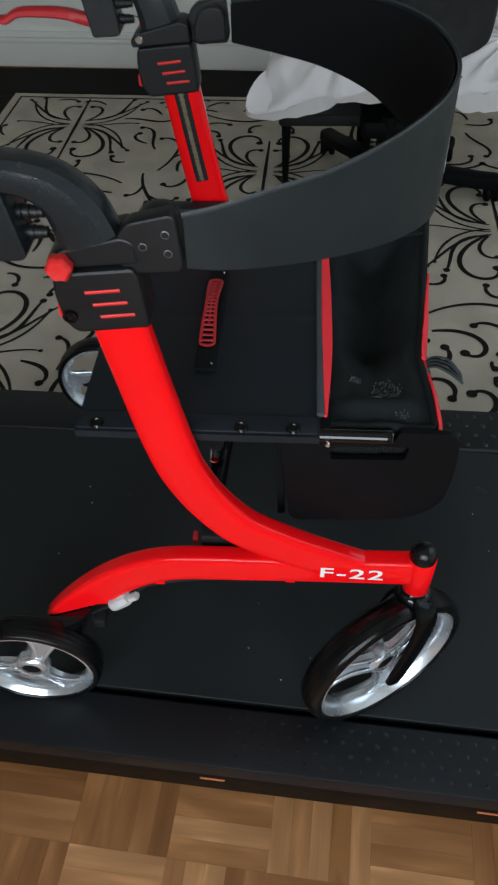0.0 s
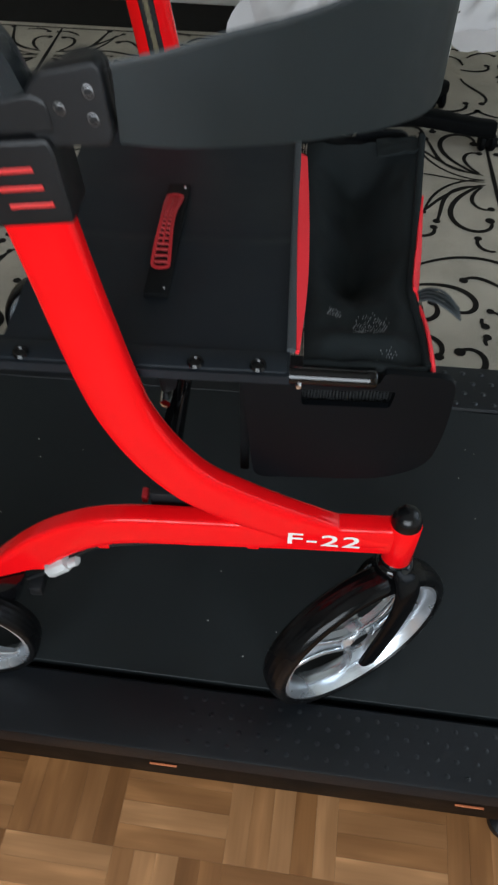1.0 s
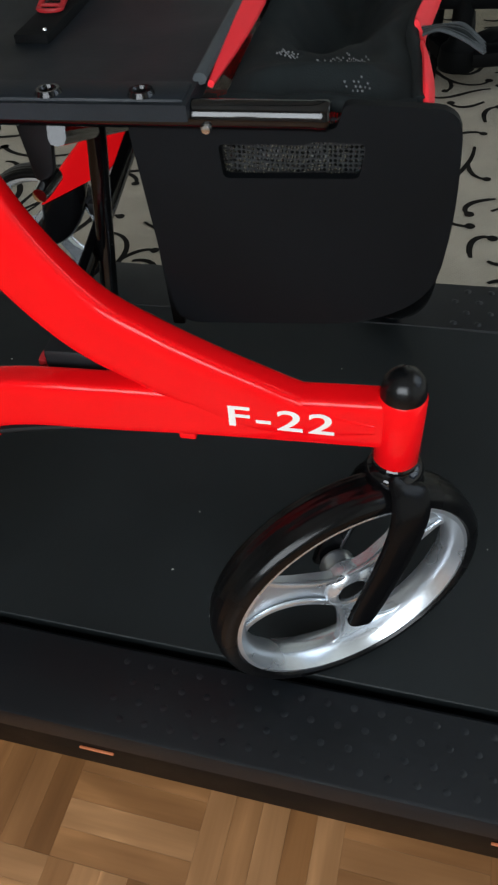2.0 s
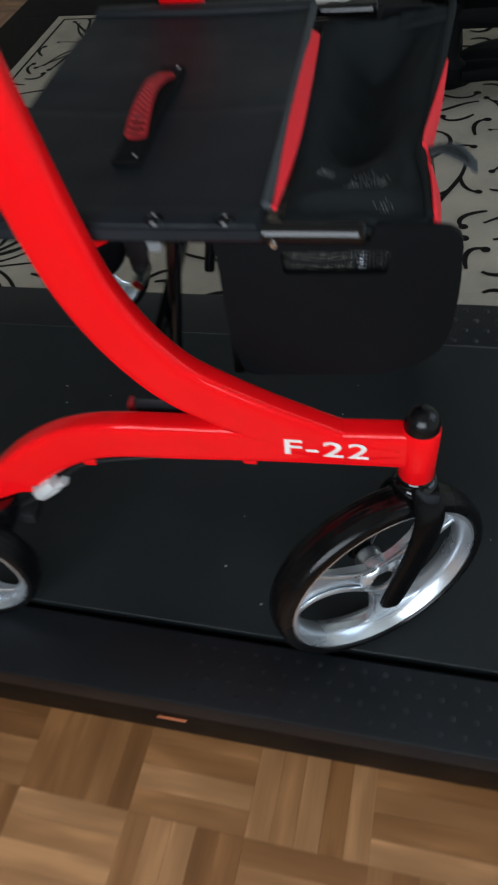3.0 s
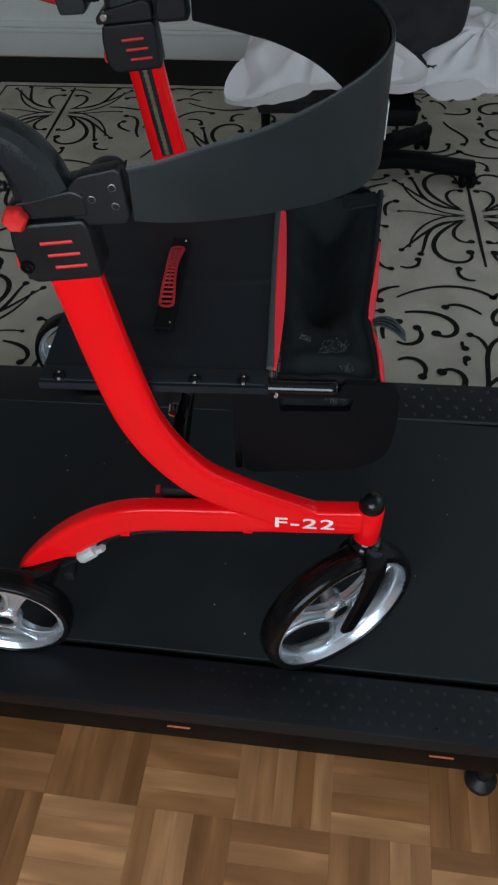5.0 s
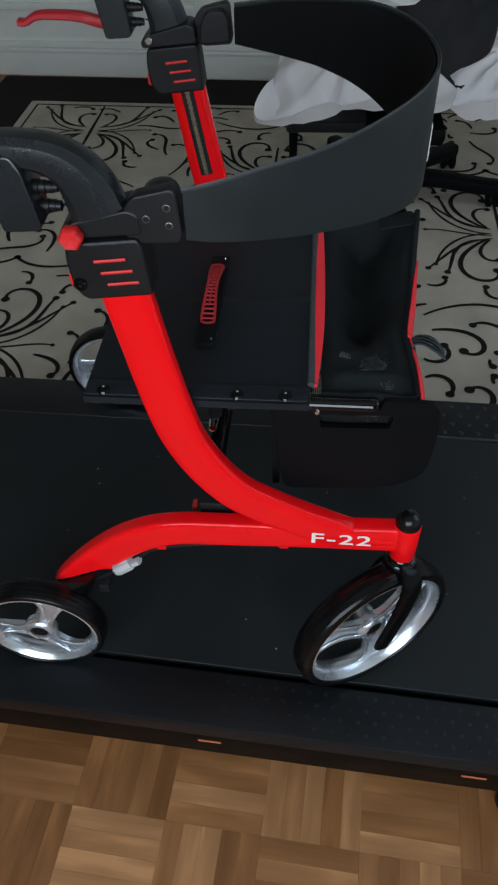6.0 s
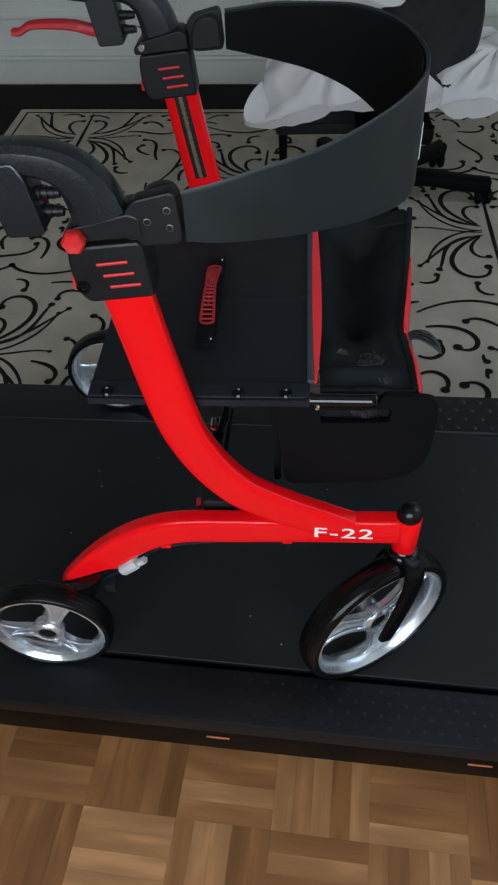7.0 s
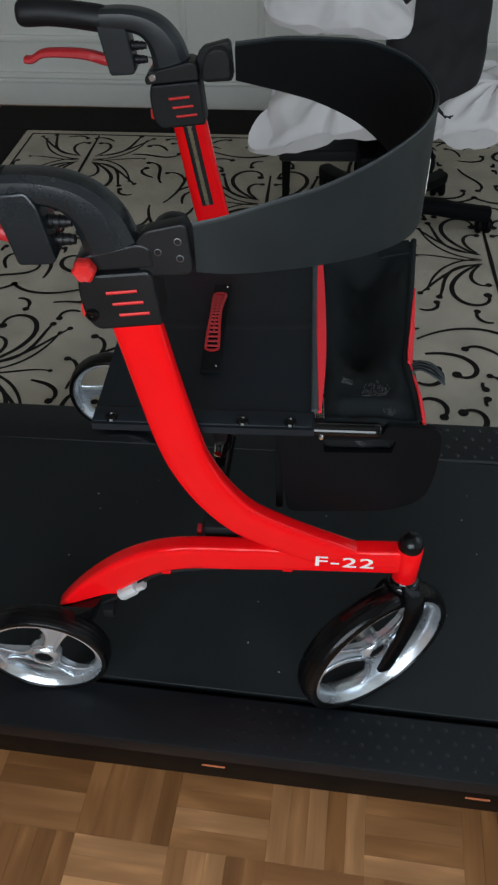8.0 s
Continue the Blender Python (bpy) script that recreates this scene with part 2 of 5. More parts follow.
def add_box(bm, lo, hi, bevel=0.0, seg=2, m=None):
    r = bmesh.ops.create_cube(bm, size=1)
    vs = r["verts"]
    c = [(a + b) / 2 for a, b in zip(lo, hi)]
    d = [b - a for a, b in zip(lo, hi)]
    for v in vs:
        v.co = Vector((c[0] + v.co.x * d[0], c[1] + v.co.y * d[1], c[2] + v.co.z * d[2]))
    if bevel:
        es = list({e for v in vs for e in v.link_edges})
        r = bmesh.ops.bevel(bm, geom=es, offset=bevel, segments=seg, profile=0.5, affect="EDGES")
        vs = list({v for f in r["faces"] for v in f.verts} | {v for v in vs if v.is_valid})
    if m is not None:
        bmesh.ops.transform(bm, matrix=m, verts=vs)
    return vs


def box(lo, hi, bevel=0.0, seg=2, m=None):
    bm = bmesh.new()
    add_box(bm, lo, hi, bevel, seg, m)
    return bm


def spline(pts, n=8):
    """Catmull-Rom through tuples of any length."""
    P = [np.array(p, float) for p in pts]
    P = [2 * P[0] - P[1], *P, 2 * P[-1] - P[-2]]
    out = []
    for i in range(1, len(P) - 2):
        a, b, c, d = P[i - 1:i + 3]
        for k in range(n):
            t = k / n
            out.append(0.5 * (2 * b + (c - a) * t + (2 * a - 5 * b + 4 * c - d) * t * t + (3 * b - a - 3 * c + d) * t ** 3))
    out.append(P[-2])
    return out


def add_sweep(bm, pts, a, b, side=(0, 1, 0), n=16, power=2.0, cap=True, chamfer=2.0):
    """Sweeps a rounded section along pts: half-size b along side, half-size a across it. a and b: numbers or one per point."""
    pts = [Vector(p) for p in pts]
    N = len(pts)
    A = list(a) if hasattr(a, "__len__") else [a] * N
    B = list(b) if hasattr(b, "__len__") else [b] * N
    W = list(power) if hasattr(power, "__len__") else [power] * N
    side0 = Vector(side).normalized()
    rings = []
    for i, p in enumerate(pts):
        t = (pts[min(i + 1, N - 1)] - pts[max(i - 1, 0)]).normalized()
        s = (side0 - t * side0.dot(t)).normalized()
        u = s.cross(t)
        ring = []
        for k in range(n):
            th = 2 * math.pi * k / n
            c, d = math.cos(th), math.sin(th)
            c = math.copysign(abs(c) ** (2 / W[i]), c)
            d = math.copysign(abs(d) ** (2 / W[i]), d)
            k1 = min(1.0, chamfer / (abs(c) + abs(d)))   # flat facets across the corners
            ring.append(bm.verts.new(p + u * (A[i] * c * k1) + s * (B[i] * d * k1)))
        rings.append(ring)
    for r0, r1 in zip(rings, rings[1:]):
        for k in range(n):
            bm.faces.new((r0[k], r0[(k + 1) % n], r1[(k + 1) % n], r1[k]))
    if cap:
        bm.faces.new(rings[0][::-1])
        bm.faces.new(rings[-1])
    bmesh.ops.recalc_face_normals(bm, faces=[f for f in bm.faces])
    return rings


def sweep(pts, a, b, side=(0, 1, 0), n=16, power=2.0):
    bm = bmesh.new()
    add_sweep(bm, pts, a, b, side, n, power)
    return bm


def rod(p, q, r, n=12, r2=None):
    d = Vector(q) - Vector(p)
    side = (0, 1, 0) if abs(d.normalized().y) < 0.9 else (1, 0, 0)
    return sweep([p, q], [r, r if r2 is None else r2], [r, r if r2 is None else r2], side, n)


def add_lathe(bm, prof, m, n=48, closed=True):
    """Turns the profile (radius, height) round z and moves it by m. closed: the profile is a ring."""
    rings = []
    for k in range(n):
        th = 2 * math.pi * k / n
        rings.append([bm.verts.new(m @ Vector((r * math.cos(th), r * math.sin(th), z))) for r, z in prof])
    cnt = len(prof)
    fs = []
    for k in range(n):
        r0, r1 = rings[k], rings[(k + 1) % n]
        for i in range(cnt if closed else cnt - 1):
            j = (i + 1) % cnt
            fs.append(bm.faces.new((r0[i], r1[i], r1[j], r0[j])))
    bmesh.ops.remove_doubles(bm, verts=[v for r in rings for v in r], dist=1e-6)
    fs = [f for f in fs if f.is_valid]
    bmesh.ops.recalc_face_normals(bm, faces=bm.faces)
    return fs


def lathe(prof, m, n=48, closed=False):
    bm = bmesh.new()
    add_lathe(bm, prof, m, n, closed)
    return bm


def round_poly(pts, r, n=5):
    """Rounds the corners of a polygon in the plane. r: a number or one per corner."""
    R = list(r) if hasattr(r, "__len__") else [r] * len(pts)
    out = []
    for i, p in enumerate(pts):
        p = Vector(p).to_2d()
        a, b = Vector(pts[i - 1]).to_2d(), Vector(pts[(i + 1) % len(pts)]).to_2d()
        da, db = (a - p), (b - p)
        ra = min(R[i], da.length * 0.49, db.length * 0.49)
        s, e = p + da.normalized() * ra, p + db.normalized() * ra
        for k in range(n + 1):
            t = k / n
            out.append(s * (1 - t) ** 2 + p * 2 * t * (1 - t) + e * t * t)
    return out


def add_plate(bm, outline, y0, y1, bevel=0.002, seg=2):
    """A solid plate: the outline in x and z, from y0 to y1, with rounded rims."""
    lo = [bm.verts.new((p[0], y0, p[1])) for p in outline]
    f = bm.faces.new(lo)
    r = bmesh.ops.extrude_face_region(bm, geom=[f])
    vs = [g for g in r["geom"] if isinstance(g, bmesh.types.BMVert)]
    for v in vs:
        v.co.y = y1
    fs = {f} | {g for v in vs for g in v.link_faces}
    bmesh.ops.recalc_face_normals(bm, faces=list(fs))
    if bevel:
        es = [e for e in {e for g in fs for e in g.edges} if len({round(v.co.y, 5) for v in e.verts}) == 1 and len(e.link_faces) == 2]
        bmesh.ops.bevel(bm, geom=es, offset=bevel, segments=seg, profile=0.5, affect="EDGES")


def plate(outline, y0, y1, bevel=0.002):
    bm = bmesh.new()
    add_plate(bm, outline, y0, y1, bevel)
    return bm


def grid_surface(fn, nu, nv):
    """A sheet from fn(u, v) -> point, u and v from 0 to 1, with uv in metres along the sheet."""
    bm = bmesh.new()
    uvl = bm.loops.layers.uv.new("UVMap")
    V = [[bm.verts.new(fn(i / nu, j / nv)) for j in range(nv + 1)] for i in range(nu + 1)]
    wu = sum((V[i + 1][nv // 2].co - V[i][nv // 2].co).length for i in range(nu))
    wv = sum((V[nu // 2][j + 1].co - V[nu // 2][j].co).length for j in range(nv))
    for i in range(nu):
        for j in range(nv):
            f = bm.faces.new((V[i][j], V[i + 1][j], V[i + 1][j + 1], V[i][j + 1]))
            for l, (a, b) in zip(f.loops, ((i, j), (i + 1, j), (i + 1, j + 1), (i, j + 1))):
                l[uvl].uv = (a / nu * wu, b / nv * wv)
    return bm


def thicken(bm, d):
    """Gives a sheet the thickness d, away from its normals."""
    bm.normal_update()
    bmesh.ops.solidify(bm, geom=bm.faces[:], thickness=d)
    return bm


# ---- the room ----
ROOM = pose(0, 0, 0, 0, 0, -3.0)
BELT_Z = 0.25
# X0, X1 and Y0: unseen walls, spaced to set the falloff and bounce of light
X0, X1, Y0, Y1, TOP = -4.2, 1.75, -1.8, 3.01, 2.6


def room_wall(name, lo, hi, label):
    bm = box(lo, hi)
    bm.transform(ROOM)
    return whole(name, bm, WALL_PAINT, label, "wall", "structure", smooth=False)


def wall_with_opening(name, along, fixed0, fixed1, a0, a1, o0, o1, z0, z1, label):
    """A wall along x or y with one window opening through it."""
    bm = bmesh.new()
    for lo, hi, zl, zh in ((a0, o0, 0, TOP), (o1, a1, 0, TOP), (o0, o1, 0, z0), (o0, o1, z1, TOP)):
        if along == "y":
            add_box(bm, (fixed0, lo, zl), (fixed1, hi, zh))
        else:
            add_box(bm, (lo, fixed0, zl), (hi, fixed1, zh))
    bm.transform(ROOM)
    return whole(name, bm, WALL_PAINT, label, "wall", "structure", smooth=False)


room_wall("wall_north", (X0 - 0.12, Y1, 0), (X1 + 0.12, Y1 + 0.12, TOP), "off-white painted wall with panel moulding")
room_wall("wall_west", (X0 - 0.12, Y0, 0), (X0, Y1, TOP), "unseen off-white painted plain wall")
wall_with_opening("wall_east", "y", X1, X1 + 0.12, Y0, Y1, -0.40, 1.40, 0.80, 2.20, "unseen off-white painted wall with a window opening")
wall_with_opening("wall_south", "x", Y0 - 0.12, Y0, X0 - 0.12, X1 + 0.12, -1.0, 0.8, 0.78, 2.06, "unseen off-white painted wall with a window opening")
bm = box((X0 - 0.12, Y0 - 0.12, TOP), (X1 + 0.12, Y1 + 0.12, TOP + 0.1))
bm.transform(ROOM)
whole("ceiling", bm, CEIL_PAINT, "plain unseen ceiling, toned down to cut bounced light", "ceiling", "structure", smooth=False)

# skirting with a stepped moulding, and a raised panel frame on the far wall
bm = bmesh.new()
add_box(bm, (X0, Y1 - 0.020, 0.0), (X1, Y1, 0.105), 0.003)
add_box(bm, (X0, Y1 - 0.030, 0.105), (X1, Y1, 0.125), 0.006)
add_box(bm, (X0, Y1 - 0.016, 0.125), (X1, Y1, 0.150), 0.005)
bm.transform(ROOM)
whole("baseboard", bm, TRIM_PAINT, "off-white stepped skirting board along the wall", "baseboard", "structure")
bm = bmesh.new()
for xa, xb in ((-2.2, -0.52), (-0.20, 1.4)):
    for lo, hi in (((xa, 0.28), (xb, 0.31)), ((xa, 0.95), (xb, 0.98)), ((xa, 0.31), (xa + 0.03, 0.95)), ((xb - 0.03, 0.31), (xb, 0.95))):
        add_box(bm, (lo[0], Y1 - 0.014, lo[1]), (hi[0], Y1 - 0.0005, hi[1]), 0.005)
bm.transform(ROOM)
whole("trim", bm, TRIM_PAINT, "off-white raised panel moulding on the wall", "trim", "structure")


def window(name, m, w, h):
    win = thing(name, m, "white wooden window with two clear panes", "window", kind="structure")
    bm = bmesh.new()
    for lo, hi in (((-w / 2, -0.04, 0), (-w / 2 + 0.06, 0.04, h)), ((w / 2 - 0.06, -0.04, 0), (w / 2, 0.04, h)), ((-0.03, -0.04, 0.06), (0.03, 0.04, h - 0.06)),
                   ((-w / 2 + 0.06, -0.04, 0), (w / 2 - 0.06, 0.04, 0.06)), ((-w / 2 + 0.06, -0.04, h - 0.06), (w / 2 - 0.06, 0.04, h))):
        add_box(bm, lo, hi, 0.004)
    bm.transform(m)
    part("window_frame", bm, TRIM_PAINT, win)
    for xa, xb in ((-w / 2 + 0.06, -0.03), (0.03, w / 2 - 0.06)):
        bm = box((xa, 0.0, 0.06), (xb, 0.005, h - 0.06))
        bm.transform(m)
        part("pane", bm, GLASS, win, smooth=False).visible_shadow = False
    return win


window("window_1", ROOM @ pose(X1 + 0.075, 0.50, 0.80, 0, 0, 90), 1.8, 1.4)
window("window_2", ROOM @ pose(-0.1, Y0 - 0.075, 0.78), 1.8, 1.28)

# ---- the treadmill ----
TM = pose(0, 0, 0, 0, 0, -4.6)
V_NEAR, V_FAR = -0.165, 0.602          # outer faces of the two rails
B_NEAR, B_FAR = -0.064, 0.486          # edges of the belt
SPLAY = 0.04                            # the far rail runs slightly out of parallel
U0, U1 = -0.575, 1.15                   # ends of the deck


def treadmill():
    t = thing("treadmill", TM, "black folding treadmill with wide studded side rails", "treadmill")
    # belt, wrapped over the end rollers
    pts = []
    for k in range(9):
        th = math.pi * (1.5 - k / 8)
        pts.append((U0 + 0.028 + 0.028 * math.cos(th), BELT_Z - 0.028 + 0.028 * math.sin(th)))
    for k in range(9):
        th = math.pi * (0.5 - k / 8)
        pts.append((U1 - 0.028 + 0.028 * math.cos(th), BELT_Z - 0.028 + 0.028 * math.sin(th)))
    bm = bmesh.new()
    add_plate(bm, pts, B_NEAR, B_FAR, 0.001, 1)
    bm.transform(TM)
    part("belt", bm, BELT, t, "matt black running belt")

    def rail(va, vb, outer):
        prof = []
        h = BELT_Z + (0.004 if outer < 0 else 0.0015)
        w = abs(vb - va)
        # section: v from the inner edge to the rounded outer edge
        for v, z in ((0, h - 0.03), (0, h - 0.004), (0.004, h), (w - 0.005, h), (w - 0.0015, h - 0.0012), (w, h - 0.0045), (w + 0.001, h - 0.030), (w - 0.006, h - 0.034)):
            prof.append((va + outer * v, z))
        bm = bmesh.new()
        us = [U0 - 0.045, U0 - 0.040, U0 + 0.05, U1 - 0.05, U1]
        rings = []
        for i, u in enumerate(us):
            lean = SPLAY * (u - 0.49) if outer > 0 else 0.0
            rings.append([bm.verts.new((u, v + lean - (outer * 0.05 * (abs(v - va) / w) if i < 2 and outer < 0 else 0), z - (0.006 if i == 0 else 0))) for v, z in prof])
        for r0, r1 in zip(rings, rings[1:]):
            for k in range(len(prof)):
                q = (k + 1) % len(prof)
                bm.faces.new((r0[k], r0[q], r1[q], r1[k]))
        bm.faces.new(rings[0])
        bm.faces.new(rings[-1][::-1])
        bmesh.ops.recalc_face_normals(bm, faces=bm.faces)
        bm.transform(TM)
        r = part("side_rail", bm, RAIL, t, "black plastic side rail with raised studs")
        # raised studs of the foot grip
        bm = bmesh.new()
        rows, step = (4, 0.0250) if outer < 0 else (4, 0.034)
        for i in range(24 if outer < 0 else 16):
            for j in range(rows):
                u = (0.05 if outer < 0 else 0.33) + (i + 0.5 * (j % 2)) * step
                v = va + outer * (0.016 + j * (w - 0.030) / (rows - 0.8)) + (SPLAY * (u - 0.49) if outer > 0 else 0.0)
                add_lathe(bm, [(0.0, 0.0005 if outer < 0 else 0.0024), (0.0026, 0.00035 if outer < 0 else 0.0018), (0.0040 if outer < 0 else 0.0056, 0.0)], TM @ pose(u, v, h - 0.0001), 8, False)
        part("grip_studs", bm, STUD, r)
        return r

    rail(B_NEAR - 0.011, V_NEAR, -1)
    rail(B_FAR + 0.004, V_FAR, 1)
    # frame below the rails
    bm = bmesh.new()
    for v in (V_NEAR + 0.008, V_FAR - 0.080):
        add_box(bm, (U0 - 0.03, v, 0.135), (U1 - 0.02, v + 0.025, BELT_Z - 0.026), 0.006)
    add_box(bm, (U0 + 0.08, V_NEAR + 0.03, 0.15), (U1 - 0.08, V_FAR - 0.03, 0.185))
    bm.transform(TM)
    part("deck_frame", bm, SKIRT, t, "brown-black steel frame under the deck")
    bm = bmesh.new()
    add_lathe(bm, [(0.0, 0.0), (0.026, 0.0), (0.026, 0.56), (0.0, 0.56)], TM @ pose(U0 + 0.03, B_NEAR + 0.01, BELT_Z - 0.03, -90), 20, False)
    part("end_roller", bm, BLACK_PLASTIC, t)
    for u in (0.010, 0.411):
        bm = box((u, V_NEAR + 0.005, 0.1835), (u + 0.037, V_NEAR + 0.0078, 0.1865), 0.001)
        bm.transform(TM)
        part("sticker", bm, ORANGE, t, "small orange sticker on the frame")
    for u, v in ((0.527, V_NEAR + 0.045), (0.50, V_FAR - 0.06), (U0 + 0.02, V_NEAR + 0.05), (U0 + 0.02, V_FAR - 0.09)):
        bm = bmesh.new()
        add_lathe(bm, [(0.0, 0.0), (0.023, 0.0), (0.026, 0.005), (0.026, 0.018), (0.018, 0.026), (0.012, 0.030), (0.012, 0.14), (0.0, 0.14)], TM @ pose(u, v, 0.0), 24, False)
        part("foot", bm, BLACK_PLASTIC, t, "black rubber levelling foot")
    return t


TREADMILL = treadmill()
rs = random.Random(5)
bm = bmesh.new()
for x, y in ((-0.251, 0.338), (0.062, 0.018), (0.114, -0.033), (-0.24, 0.30)):
    add_box(bm, (x - 0.0012, y - 0.0006, BELT_Z), (x + 0.0012, y + 0.0008, BELT_Z + 0.0008))
for k in range(14):
    x, y, s = rs.uniform(-0.3, 0.5), rs.uniform(0.0, 0.4), rs.uniform(0.0004, 0.0008)
    add_box(bm, (x - s, y - s, BELT_Z), (x + s, y + s, BELT_Z + 0.0005))
whole("dust_specks", bm, DUST, "pale dust specks on the black running belt", "dust", "stuff", smooth=False)

# ---- the rug ----
RUG = pose(0, 0, 0, 0, 0, -2.4)
RX0, RX1, RY0, RY1 = -1.41, 1.66, 0.22, 2.965
BORDER, FAR_BORDER, RUG_T = 0.215, 0.280, 0.010


def add_ribbon(bm, pts, widths, z):
    L, R = [], []
    for i, p in enumerate(pts):
        t = (pts[min(i + 1, len(pts) - 1)] - pts[max(i - 1, 0)]).normalized()
        nrm = Vector((-t.y, t.x))
        L.append(bm.verts.new((*(p + nrm * widths[i]), z)))
        R.append(bm.verts.new((*(p - nrm * widths[i]), z)))
    for i in range(len(pts) - 1):
        bm.faces.new((L[i], R[i], R[i + 1], L[i + 1]))


def scroll(bm, cx, cy, sx, sy, x, y, heading, length, k0, k1, w, z, reach=9.0):
    """A scroll whose curl tightens along its length and ends in a bud, mirrored by sx and sy."""
    n = 30
    p, a, pts, ws = Vector((x, y)), radians(heading), [], []
    for i in range(n + 1):
        s = i / n
        pts.append(Vector((cx + sx * p.x, cy + sy * p.y)))
        ws.append(0.82 * w * (0.35 + 0.65 * math.sin(math.pi * min(1.0, 0.12 + 0.75 * s))))
        a += (k0 + (k1 - k0) * s ** 2) * length / n
        p = p + Vector((math.cos(a), math.sin(a))) * (length / n)
    if any(not (RX0 + BORDER + 0.03 < q.x < RX1 - BORDER and RY0 < q.y < RY1 - FAR_BORDER - 0.03) for q in pts):
        return
    inside = len(pts) if reach > 20 else next((i for i, q in enumerate(pts) if abs(q.x - cx) > reach or abs(q.y - cy) > 0.69 or (q.x - cx) * sx > 0.002), len(pts))
    if inside < 12:
        return
    pts, ws = pts[:inside], ws[:inside]
    add_ribbon(bm, pts, ws, z)
    c, r = pts[-1], w * 1.45
    bm.faces.new([bm.verts.new((c.x + r * math.cos(2 * math.pi * k / 10), c.y + r * math.sin(2 * math.pi * k / 10), z + 0.0003)) for k in range(10)])


MOTIF = [
    (-0.03, -0.01, 185, 0.22, -4.0, 10.0, 0.005),
    (-0.03, 0.00, 181, 0.30, -5.9, -1.2, 0.006),
    (-0.03, -0.03, 188, 0.30, 5.0, -3.3, 0.007),
    (-0.05, -0.04, 173, 0.27, 10.4, -7.0, 0.008),
    (-0.04, -0.03, 216, 0.41, 2.3, 28.4, 0.010),
    (-0.04, -0.04, 225, 0.17, 5.3, 40.9, 0.008),
    (-0.26, -0.31, -33, 0.09, 23.7, 35.6, 0.008),
    (-0.28, -0.47, 40, 0.58, -3.0, -24.0, 0.008),
    (-0.04, -0.37, 201, 0.09, -29.6, -16.5, 0.008),
    (-0.26, -0.54, 15, 0.26, -5.1, -40.4, 0.010),
    (-0.29, -0.67, -47, 0.13, 24.8, 19.7, 0.009),
    (-0.11, -0.66, -123, 0.08, 40.8, 13.1, 0.008),
]


